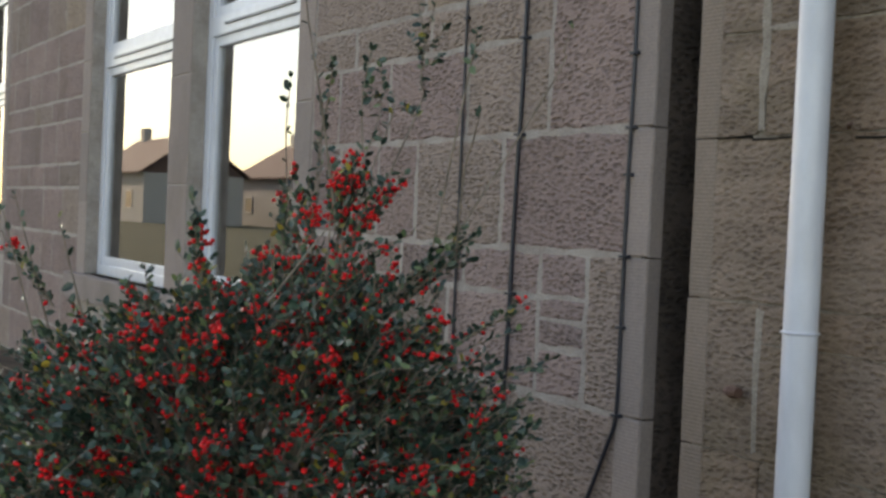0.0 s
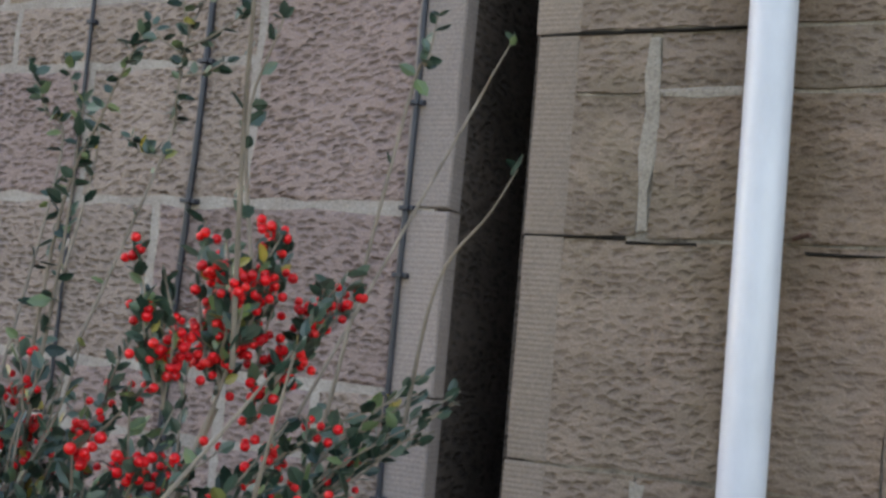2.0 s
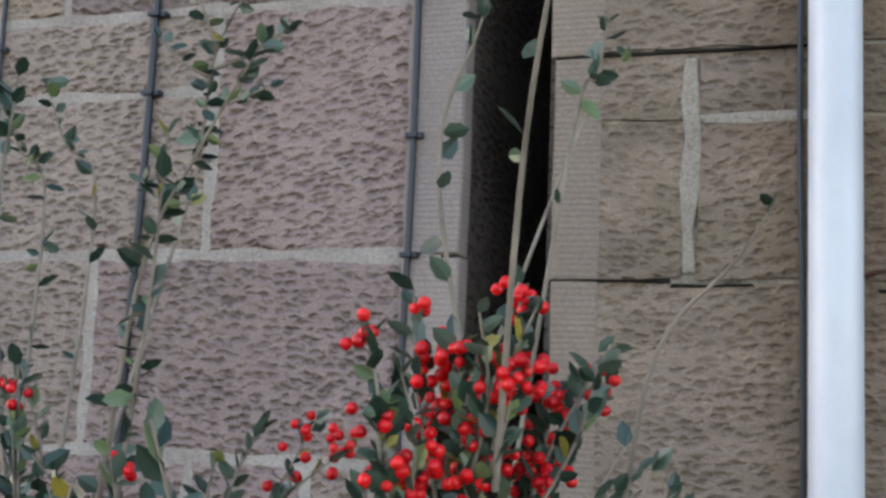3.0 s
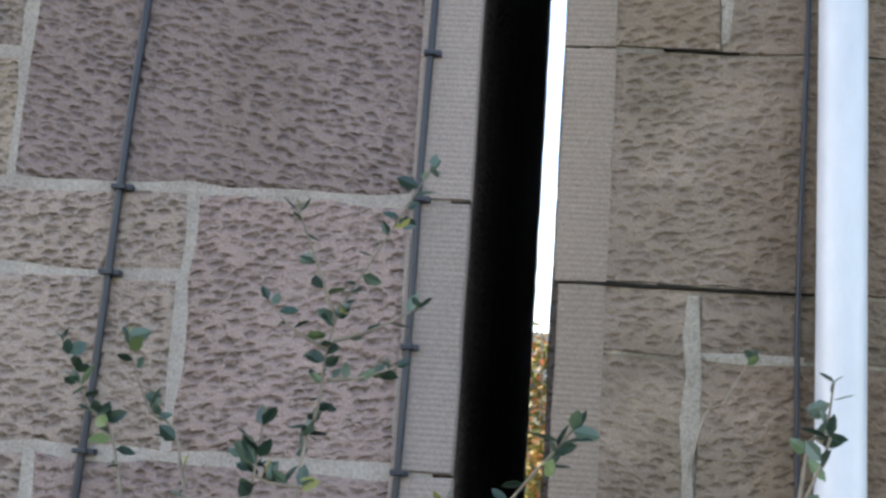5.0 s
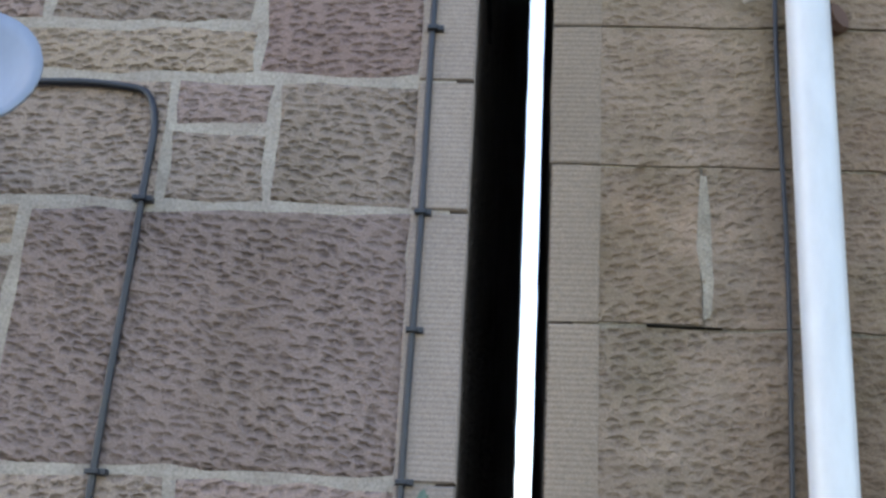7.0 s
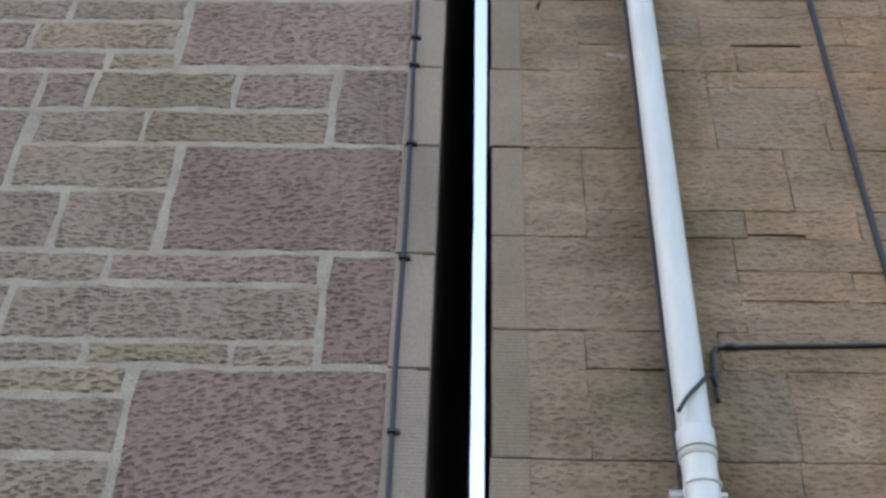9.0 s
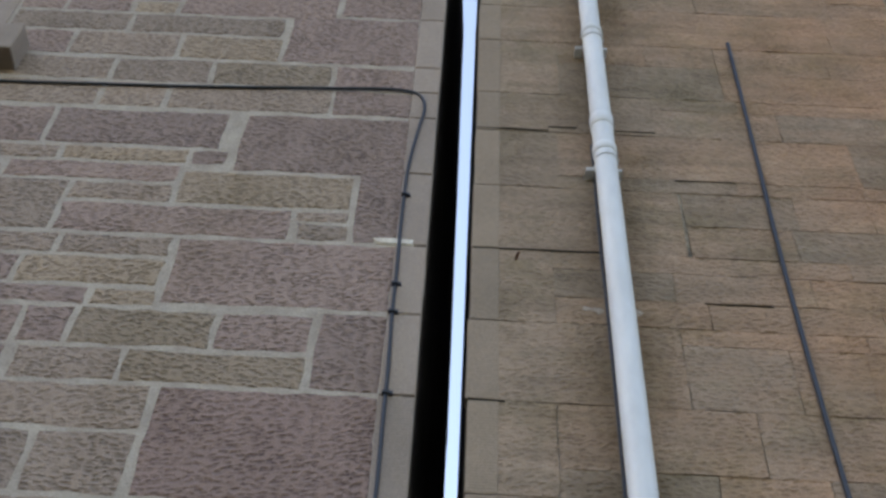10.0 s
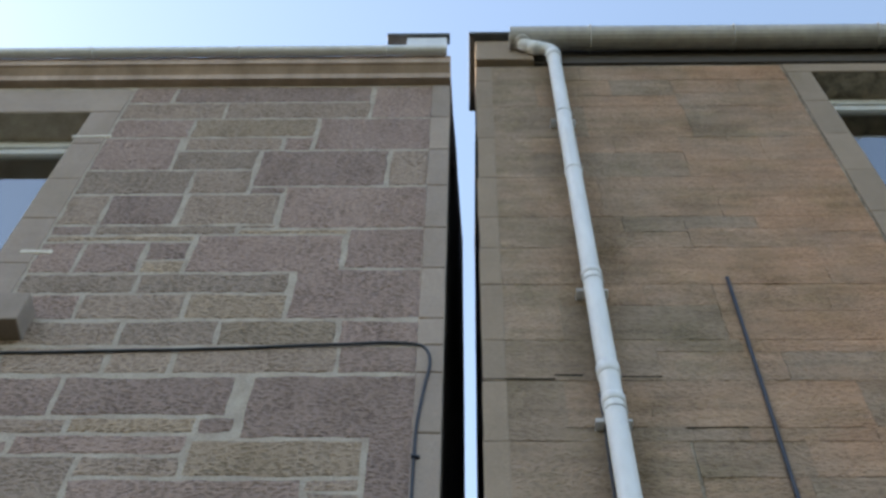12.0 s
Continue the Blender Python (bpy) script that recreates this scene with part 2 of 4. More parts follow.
def curve_path(points, steps=6):
    """A smooth line through points (Catmull-Rom)."""
    p = [Vector(q) for q in points]
    p = [p[0] * 2 - p[1]] + p + [p[-1] * 2 - p[-2]]
    out = []
    for i in range(1, len(p) - 2):
        for k in range(steps):
            t = k / steps
            a, b, c, d = p[i - 1 : i + 3]
            out.append(0.5 * (2 * b + (c - a) * t + (2 * a - 5 * b + 4 * c - d) * t * t + (3 * b - a - 3 * c + d) * t ** 3))
    return out + [p[-2]]


def empty(name, at, label, category, group="", kind=""):
    ob = new(name)
    ob.location = at
    ob.empty_display_size = 0.1
    return tagged(ob, label, category, group, kind)


def hang(thing, at):
    """Parts are built in world places: take the thing's own place off again."""
    for child in thing.children:
        child.matrix_parent_inverse = Matrix.Translation(at).inverted()
    return thing


# ---- walls ----
rng = random.Random(7)


def stone_mesh(x0, x1, z0, z1, joint, ragged, proud, chamfer, upright=1.0):
    """One dressed stone: a slightly uneven face with rounded arrises, its back let into the wall."""
    x0, x1, z0, z1 = x0 + joint * upright, x1 - joint * upright, z0 + joint, z1 - joint
    nx, nz = max(2, min(11, int((x1 - x0) / 0.06))), max(2, min(6, int((z1 - z0) / 0.06)))
    loop = [(x0 + (x1 - x0) * i / nx, z0) for i in range(nx)] + [(x1, z0 + (z1 - z0) * i / nz) for i in range(nz)]
    loop += [(x1 - (x1 - x0) * i / nx, z1) for i in range(nx)] + [(x0, z1 - (z1 - z0) * i / nz) for i in range(nz)]
    cx, cz = (x0 + x1) / 2, (z0 + z1) / 2
    bm = bmesh.new()
    back, edge, face = [], [], []
    for i, (x, z) in enumerate(loop):
        x, z = x + rng.uniform(-ragged, ragged), z + rng.uniform(-ragged, ragged)
        inx, inz = (chamfer if x < cx else -chamfer), (chamfer if z < cz else -chamfer)
        back.append(bm.verts.new((x, 0.04, z)))
        edge.append(bm.verts.new((x, -proud * 0.2, z)))
        face.append(bm.verts.new((x + inx, -proud + rng.uniform(-0.001, 0.001), z + inz)))
    n = len(loop)
    for a, b in ((back, edge), (edge, face)):
        for i in range(n):
            bm.faces.new((a[i], a[(i + 1) % n], b[(i + 1) % n], b[i]))
    mid = bm.verts.new((cx, -proud - 0.001, cz))
    for i in range(n):
        bm.faces.new((face[i], face[(i + 1) % n], mid))
    bmesh.ops.recalc_face_normals(bm, faces=bm.faces)
    return bm


def wall_mesh(x0, x1, z0, z1, y0, y1, openings):
    """A wall with thickness, cut through by its openings (x0, x1, z0, z1)."""
    xs = sorted({x0, x1, *(o[0] for o in openings), *(o[1] for o in openings)})
    zs = sorted({z0, z1, *(o[2] for o in openings), *(o[3] for o in openings)})
    solid = {(i, k) for i in range(len(xs) - 1) for k in range(len(zs) - 1)
             if not any(o[0] <= xs[i] < o[1] and o[2] <= zs[k] < o[3] for o in openings)}
    bm = bmesh.new()
    quad = lambda *c: bm.faces.new([bm.verts.new(p) for p in c])
    for i, k in solid:
        a, b, c, d = xs[i], xs[i + 1], zs[k], zs[k + 1]
        quad((a, y0, c), (b, y0, c), (b, y0, d), (a, y0, d))
        quad((b, y1, c), (a, y1, c), (a, y1, d), (b, y1, d))
        if (i - 1, k) not in solid:
            quad((a, y1, c), (a, y0, c), (a, y0, d), (a, y1, d))
        if (i + 1, k) not in solid:
            quad((b, y0, c), (b, y1, c), (b, y1, d), (b, y0, d))
        if (i, k - 1) not in solid:
            quad((a, y1, c), (b, y1, c), (b, y0, c), (a, y0, c))
        if (i, k + 1) not in solid:
            quad((a, y0, d), (b, y0, d), (b, y1, d), (a, y1, d))
    bmesh.ops.remove_doubles(bm, verts=bm.verts, dist=0.0005)
    return bm


W_OPEN = [(-5.24, -3.72, 0.72, 2.95), (-3.42, -2.17, 0.72, 2.95), (-9.0, -7.78, 0.72, 2.95), (-3.05, -1.845, 5.66, 7.52), (-6.2, -5.0, 5.66, 7.52)]
E_OPEN = [(1.955, 3.15, 6.05, 8.0), (2.6, 4.0, 0.72, 2.95)]
W_END, E_END, TOP = -9.6, 6.2, 7.86
wall_w = tagged(obj("wall_west", wall_mesh(W_END, -0.03, -0.3, TOP, -0.0004, 0.45, W_OPEN), POINTING), "front wall of squared purple sandstone with pale pointing", "wall", kind="structure")
wall_e = tagged(obj("wall_east", wall_mesh(0.18, E_END, -0.3, 8.12, 0.005, 0.45, E_OPEN), DARK_JOINT), "front wall of buff sandstone ashlar with tight dark joints", "wall", kind="structure")


def clear_of(openings, x0, x1, z0, z1):
    return not any(x0 < o[1] - 0.01 and x1 > o[0] + 0.01 and z0 < o[3] - 0.01 and z1 > o[2] + 0.01 for o in openings)


DONE = []
M = -0.085


def west(z0, z1, *xs, tone=""):
    """A run of stones in the west wall between the cuts xs; tone: a letter for each (p purple, b brown, t tan)."""
    for i, (a, b) in enumerate(zip(xs, xs[1:])):
        letter = tone[i] if i < len(tone) else rng.choice("pppbbbbbt" if z0 > 2.2 else "ppbp")
        m = {"p": PURPLE, "d": DEEP, "b": BROWN, "t": TAN}[letter]
        DONE.append((a, b, z0, z1))
        obj("stone", stone_mesh(a, b, z0, z1, 0.0095, 0.0055, 0.003, 0.008), m, wall_w)


def west_fill(x_left):
    """Chance stones wherever the wall is still bare, clear of the windows and their margins."""
    taken = DONE + [(o[0] - 0.19, o[1] + 0.16, o[2] - 0.18, o[3] + 0.28) for o in W_OPEN]
    zs = sorted({round(z, 3) for t in DONE for z in t[2:]})
    x = M
    rows = [(a, b) for a, b in zip(zs, zs[1:]) if b - a > 0.03]
    free = {}
    for a, b in rows:
        solid = sorted((t[0], t[1]) for t in taken if t[2] < b - 0.02 and t[3] > a + 0.02)
        spans, right = [], M
        for s in sorted(solid, key=lambda s: -s[1]):
            if right - s[1] > 0.05:
                spans.append((s[1], right))
            right = min(right, s[0])
        if right > x_left + 0.05:
            spans.append((x_left, right))
        free[(a, b)] = spans
    pend = []
    for a, b in rows:
        for s in free[(a, b)]:
            for p in pend:
                if abs(p[0] - s[0]) < 0.03 and abs(p[1] - s[1]) < 0.03 and abs(p[3] - a) < 0.005 and b - p[2] < 0.36:
                    p[3] = b
                    break
            else:
                pend.append([s[0], s[1], a, b])
    for x0, x1, z0, z1 in pend:
        x = x1
        while x > x0 + 0.01:
            a = x - rng.uniform(0.3, 0.7)
            if a - x0 < 0.18:
                a = x0
            west(z0, z1, a, x)
            x = a


def quoin_margin(z0, z1):
    obj("margin_stone", stone_mesh(-0.098, 0.004, z0, z1, 0.0025, 0.001, 0.006, 0.003), DRESSED, wall_w)
# beds of the west corner, from the ground up
BEDS = (0.0, 0.32, 0.67, 1.085, 1.42, 1.85, 2.305, 2.55, 2.865, 3.25, 3.59, 3.965, 4.28, 4.585, 4.955, 5.285, 5.45, 5.62, 5.98, 6.305, 6.69, 7.06, 7.43, 7.84)
for z0, z1 in zip(BEDS, BEDS[1:]):
    quoin_margin(z0, z1)
west(0.0, 0.32, -1.3, -0.6, M)
west(0.32, 0.67, -1.5, -0.53, M)
west(0.67, 1.085, -0.245, M)
for z0, z1 in ((0.67, 0.81), (0.81, 0.89), (0.89, 0.955), (0.955, 1.085)):
    west(z0, z1, -0.46, -0.245)
west(0.67, 0.95, -0.95, -0.46)
west(0.95, 1.085, -0.86, -0.46)
west(1.085, 1.42, -1.18, -0.67, M, tone="bp")
west(1.42, 1.85, -0.45, M, tone="p")
west(1.42, 1.705, -1.385, -0.88, -0.45, tone="pb")
west(1.705, 1.85, -1.12, -0.45, tone="b")
west(1.85, 2.305, -0.765, M, tone="p")
west(1.85, 2.075, -1.165, -0.765, tone="t")
west(2.075, 2.215, -1.3, -0.765, tone="b")
west(2.215, 2.305, -1.1, -0.765, tone="t")
west(2.305, 2.55, -0.345, M, tone="b")
west(2.305, 2.45, -0.53, -0.345, tone="b")
west(2.45, 2.55, -0.53, -0.345, tone="p")
west(2.305, 2.55, -1.05, -0.53, tone="b")
west(2.55, 2.865, -0.385, M, tone="d")
west(2.55, 2.655, -0.95, -0.385, tone="t")
west(2.655, 2.765, -1.2, -0.787, -0.395, tone="pb")
west(2.765, 2.865, -1.1, -0.395, tone="b")
west(2.865, 3.25, -0.665, M, tone="d")
west(2.865, 3.015, -1.25, -0.67, tone="b")
west(3.015, 3.17, -1.1, -0.67, tone="b")
west(3.17, 3.25, -1.3, -0.68, tone="t")
west(3.25, 3.59, -0.26, M, tone="d")
west(3.25, 3.32, -1.2, -0.795, -0.454, -0.26, tone="btb")
west(3.32, 3.49, -1.01, -0.26, tone="b")
west(3.49, 3.59, -1.15, -0.795, -0.27, tone="bp")
west(3.59, 3.965, -0.685, M, tone="d")
west(3.59, 3.80, -1.35, -0.955, -0.69, tone="bb")
west(3.80, 3.965, -1.12, -0.69, tone="b")
west(3.965, 4.28, -0.29, M, tone="p")
west(3.965, 4.10, -1.1, -0.80, -0.295, tone="bt")
west(4.10, 4.26, -1.12, -0.975, -0.57, -0.295, tone="ptp")
west(4.28, 4.585, -0.757, M, tone="p")
west(4.26, 4.345, -1.3, -0.957, -0.76, tone="pt")
west(4.345, 4.48, -1.2, -0.765, tone="t")
west(4.48, 4.585, -1.11, -0.765, tone="b")
west(4.585, 4.955, -0.237, M, tone="p")
west(4.585, 4.68, -0.41, -0.24, tone="b")
west(4.68, 4.742, -0.425, -0.243, tone="b")
west(4.585, 4.742, -1.16, -0.42, tone="p")
west(4.742, 4.93, -0.815, -0.245, tone="t")
west(4.742, 4.85, -1.155, -0.82, tone="b")
west(4.85, 4.955, -1.4, -0.82, tone="p")
west(4.93, 5.275, -0.665, M, tone="p")
west(4.955, 5.045, -0.81, -0.68, tone="p")
west(5.045, 5.27, -1.32, -0.715, tone="p")
west(5.28, 5.45, -1.2, -0.965, -0.375, M, tone="bbp")
west(5.45, 5.615, -1.2, -0.835, -0.39, M, tone="btp")
west(5.62, 5.98, -0.60, M, tone="p")
west(5.62, 5.80, -1.4, -0.99, -0.605, tone="bt")
west(5.80, 5.95, -1.215, -0.61, tone="b")
west(5.98, 6.305, -0.415, M, tone="p")
west(5.95, 6.255, -1.05, -0.42, tone="p")
west(5.95, 6.05, -1.235, -1.055, tone="t")
west(6.05, 6.2, -1.235, -1.055, tone="p")
west(5.95, 6.2, -1.5, -1.24, tone="p")
west(6.305, 6.69, -0.725, M, tone="p")
west(6.255, 6.34, -1.5, -0.885, tone="b")
west(6.34, 6.62, -1.16, -0.735, tone="b")
west(6.34, 6.62, -1.5, -1.17, tone="p")
west(6.69, 7.06, -0.89, -0.278, M, tone="pb")
west(6.62, 6.86, -1.17, -0.895, tone="b")
west(6.86, 7.06, -1.3, -0.9, tone="b")
west(7.06, 7.43, -0.65, M, tone="p")
west(7.06, 7.21, -1.28, -0.80, -0.655, tone="bp")
west(7.21, 7.43, -1.28, -0.655, tone="t")
west(7.43, 7.84, -0.40, M, tone="p")
west(7.43, 7.63, -1.15, -0.405, tone="b")
west(7.63, 7.84, -1.45, -0.405, tone="p")
for z0, z1 in ((1.085, 1.26), (1.26, 1.42), (2.865, 3.05), (3.05, 3.25), (3.59, 3.77)):
    west(z0, z1, -1.75, -1.45)
west_fill(W_END)
for x0, x1, z0, z1 in W_OPEN:
    step = (z1 - z0) / 5
    for side in ((x0 - 0.19, x0), (x1, x1 + 0.16)):
        if side[0] < -3.70 < side[1] or side[0] < -3.45 < side[1]:
            continue
        for k in range(5):
            obj("jamb_stone", stone_mesh(*side, z0 + k * step, z0 + (k + 1) * step, 0.003, 0.001, 0.005, 0.003), DRESSED, wall_w)
    obj("lintel_stone", stone_mesh(x0 - 0.19, x1 + 0.16, z1, z1 + 0.28, 0.003, 0.001, 0.006, 0.004), DRESSED, wall_w)
for k in range(4):
    z = 0.72 + k * 0.5575
    obj("mullion_stone", stone_mesh(-3.72, -3.42, z, z + 0.5575, 0.003, 0.001, 0.005, 0.003), DRESSED, wall_w)

# ---- east wall: quoins in turn long and short, then thin irregular beds ----
E_BEDS = (0.0, 0.30, 0.645, 1.0, 1.383, 1.731, 2.12, 2.40, 2.667, 3.027, 3.367, 3.655, 3.967, 4.277, 4.597, 4.92, 5.24, 5.485, 5.86, 6.14, 6.40, 6.77, 7.19, 7.56, 7.9, 8.1)
LONG = (0.74, 0.40, 0.377, 0.75, 0.349, 0.78, 0.389, 0.74, 0.79, 0.355, 0.73, 0.375, 0.735, 0.383, 0.80, 0.42, 0.762, 0.44, 0.70, 0.43, 0.68, 0.40, 0.68, 0.45, 0.7)


def east(z0, z1, *xs, m=None, joint=0.0026):
    for a, b in zip(xs, xs[1:]):
        if clear_of(E_OPEN, a, b, z0, z1):
            obj("stone", stone_mesh(a, b, z0, z1, joint if z1 < 2.55 else joint * 0.5, 0.0034 if z1 < 2.55 else 0.0024, rng.uniform(-0.002, 0.0015) if a > 0.7 else 0.0, 0.0045, 0.55), m or (EAST_LOWER if z1 < 2.55 else EAST), wall_e)


def east_fill(z0, z1, x0, x1):
    cuts = [o for o in E_OPEN if o[2] - 0.2 < z1 and o[3] + 0.25 > z0]
    x = x0
    while x < x1 - 0.1:
        hit = [o for o in cuts if o[0] - 0.15 < x + 0.03 < o[1] + 0.15]
        if hit:
            x = hit[0][1] + 0.15
            continue
        right = min([x1] + [o[0] - 0.15 for o in cuts if o[0] - 0.15 > x])
        b = min(right, x + rng.uniform(0.45, 0.95))
        if right - b < 0.2:
            b = right
        if z1 - z0 > 0.25 and rng.random() < 0.55:
            zm = z0 + (z1 - z0) * rng.choice((0.4, 0.5, 0.6))
            east(z0, zm, x, b)
            east(zm, z1, x, x + (b - x) * 0.55, b)
        else:
            east(z0, z1, x, b)
        x = b


# thin beds that break the tall quoin beds into courses, away from the corner
E_THIN = {9: ((3.027, 3.26, 0.355, 0.80, 1.45), (3.26, 3.367, 0.355, 0.66, 1.2, 1.7)),
          10: ((3.367, 3.46, 0.73, 1.25, 1.9), (3.46, 3.55, 0.73, 1.0, 1.5), (3.55, 3.655, 0.73, 1.09, 1.8)),
          11: ((3.655, 3.748, 0.375, 0.77, 1.05, 1.6), (3.748, 3.967, 0.375, 0.9, 1.3)),
          12: ((3.967, 4.21, 0.735, 1.03, 1.24, 1.9), (4.21, 4.277, 0.735, 1.26)),
          13: ((4.277, 4.39, 0.383, 0.83, 1.33), (4.39, 4.515, 0.383, 0.74, 1.15, 1.8), (4.515, 4.597, 0.383, 0.83, 1.28)),
          14: ((4.597, 4.75, 0.81, 1.14, 1.6), (4.75, 4.92, 0.81, 1.17, 1.41)),
          15: ((4.92, 4.99, 0.39, 0.82, 1.0, 1.41), (4.99, 5.24, 0.39, 0.70, 1.1, 1.42)),
          16: ((5.24, 5.41, 0.762, 1.2, 1.7), (5.41, 5.485, 0.762, 1.07, 1.62))}
for i, (z0, z1, x) in enumerate(zip(E_BEDS, E_BEDS[1:], LONG)):
    edge = 0.136 + (0.012 if z1 <= 1.74 else 0) + rng.uniform(-0.004, 0.004)
    obj("margin_stone", stone_mesh(edge, 0.224, z0, z1, 0.002, 0.001, 0.002, 0.003), EAST_DRESSED, wall_e)
    if i == 4:
        east(z0, 1.627, 0.212, 0.349)
        east(1.627, z1, 0.212, 0.349)
        east(z0, 1.627, 0.365, 1.05, joint=0.004)
        east(1.627, z1, 0.365, 0.95, joint=0.004)
        x = 1.05
    elif i == 2:
        east(z0 - 0.0, z1, 0.212, x)
        east(z0, z1 - 0.09, x, 0.55, 1.1)
        east(z1 - 0.09, z1, x, 0.9)
        x = 1.1
    else:
        east(z0, z1, 0.212, x, joint=0.006 if i in (4, 5, 8, 15, 16) else 0.0034)
    if i in E_THIN:
        for a, b, *cuts in E_THIN[i]:
            east(a, b, *cuts, 2.25)
        x = 2.25
    east_fill(z0, z1, x, E_END)
for z0, z1, x in ((1.39, 1.725, 0.357), (2.13, 2.39, 0.394), (0.66, 0.99, 0.38)):
    obj("pointing", stone_mesh(x - 0.011, x + 0.011, z0, z1, 0.001, 0.006, 0.001, 0.003), OLD_POINTING, wall_e)
obj("pointing", stone_mesh(0.37, 0.53, 1.618, 1.636, 0.001, 0.005, 0.001, 0.002), OLD_POINTING, wall_e)
# joints that have lost their mortar: dark, ragged, here and there stepping
for x0, x1, z, h in ((0.15, 0.30, 1.731, 0.006), (0.30, 0.54, 1.733, 0.005), (0.15, 0.33, 1.383, 0.005), (0.33, 0.45, 1.376, 0.004), (0.62, 0.86, 1.37, 0.005), (0.14, 0.39, 5.25, 0.008), (0.39, 0.49, 5.272, 0.008), (0.61, 0.76, 5.262, 0.004), (0.14, 0.53, 4.597, 0.006), (0.14, 0.24, 3.967, 0.006), (0.82, 1.02, 4.385, 0.003), (0.80, 1.0, 4.985, 0.003), (0.45, 0.55, 3.26, 0.005), (0.77, 0.91, 3.667, 0.004), (0.30, 0.42, 2.12, 0.003)):
    obj("open_joint", stone_mesh(x0, x1, z - h / 2, z + h / 2, 0.0, 0.0022, 0.003, 0.0012), OPEN_JOINT, wall_e)
for x0, x1, z0, z1 in E_OPEN:
    step = (z1 - z0) / 5
    for side in ((x0 - 0.14, x0), (x1, x1 + 0.14)):
        for k in range(5):
            obj("jamb_stone", stone_mesh(*side, z0 + k * step, z0 + (k + 1) * step, 0.002, 0.001, 0.003, 0.003), EAST_DRESSED, wall_e)
    obj("lintel_stone", stone_mesh(x0 - 0.14, x1 + 0.14, z1, min(z1 + 0.25, 8.11), 0.002, 0.001, 0.004, 0.003), EAST_DRESSED, wall_e)


# ---- the slit between the houses: two rough gables that run back to their steep roofs ----
def gable(name, face, sign, eave, skew, label):
    """A gable 0.9 m thick, its face in the slit uneven, its head cut to the slope of the roof."""
    bm = bmesh.new()
    ys = [0.012, 0.06, 0.25] + [0.6 + 0.6 * k for k in range(11)] + [7.2]
    rows = []
    for y in ys:
        top = eave + (1.286 * y if y < 4.2 else 5.4 - (y - 4.2))
        row = []
        for k in range(161):
            z = -0.3 + (top + 0.3) * k / 160
            jag = (noise.noise((z * 2.3, y, sign)) * 0.005 + noise.noise((z * 9.0, y, sign + 4)) * 0.006 + noise.noise((z * 23.0, y, sign + 9)) * 0.004) * min(1.0, y)
            row.append(bm.verts.new((face + jag + skew * y, y, z)))
        row.append(bm.verts.new((face + sign * 0.9, y, top)))
        rows.append(row)
    for a, b in zip(rows, rows[1:]):
        for k in range(len(a) - 1):
            bm.faces.new((a[k], a[k + 1], b[k + 1], b[k]))
    for row in (rows[0], rows[-1]):
        foot = bm.verts.new((face + sign * 0.9, row[0].co.y, -0.3))
        bm.faces.new(row + [foot])
    bmesh.ops.recalc_face_normals(bm, faces=bm.faces)
    return tagged(obj(name, bm, SHADED_RUBBLE), label, "wall", kind="structure")


gable("wall_gap_west", 0.0, -1, 8.0, 0.0078, "rubble gable inside the narrow gap, coloured dark for its shade")
gable("wall_gap_east", 0.138, 1, 8.25, 0.0068, "rubble gable of the neighbouring house in the gap, coloured dark for shade")
for name, a, b in (("wall_back_west", (W_END, 6.9, -0.3), (-0.9, 7.2, 8.0)), ("wall_side_west", (W_END - 0.3, 0.0, -0.3), (W_END, 7.2, 8.0)), ("wall_back_east", (1.038, 6.9, -0.3), (E_END, 7.2, 8.3)), ("wall_side_east", (E_END, 0.0, -0.3), (E_END + 0.3, 7.2, 8.3))):
    tagged(obj(name, boxed(a, b), RENDER), "grey harled outer wall of a house", "wall", kind="structure")
for name, a, b in (("ceiling_west", (W_END, 0.46, 7.88), (-0.9, 6.89, 7.99)), ("ceiling_east", (1.04, 0.46, 8.13), (E_END, 6.89, 8.29)), ("floor_west", (W_END, 0.46, -0.05), (-0.9, 6.89, 0.1)), ("floor_upper_west", (W_END, 0.46, 3.2), (-0.9, 6.89, 3.45)), ("floor_upper_east", (1.05, 0.46, 3.2), (E_END, 6.89, 3.45))):
    tagged(obj(name, boxed(a, b), RENDER), "plain plastered slab inside the house", "slab", kind="structure")


def roof(name, x0, x1, z):
    bm = bmesh.new()
    prof = ((-0.06, z), (4.1, z + 5.35), (7.3, z + 2.2), (7.3, z - 0.1), (7.2, z - 0.1), (7.2, z + 2.1), (4.1, z + 5.25), (-0.06, z - 0.08))
    a = [bm.verts.new((x0, y, h)) for y, h in prof]
    b = [bm.verts.new((x1, y, h)) for y, h in prof]
    for i in range(8):
        bm.faces.new((a[i], a[(i + 1) % 8], b[(i + 1) % 8], b[i]))
    bm.faces.new(a[::-1])
    bm.faces.new(b)
    bmesh.ops.recalc_face_normals(bm, faces=bm.faces)
    return tagged(obj(name, bm, SLATE), "grey slate roof above the eaves", "roof", kind="structure")


roof("roof_west", W_END - 0.2, -0.85, 8.12)
roof("roof_east", 0.98, E_END + 0.2, 8.36)

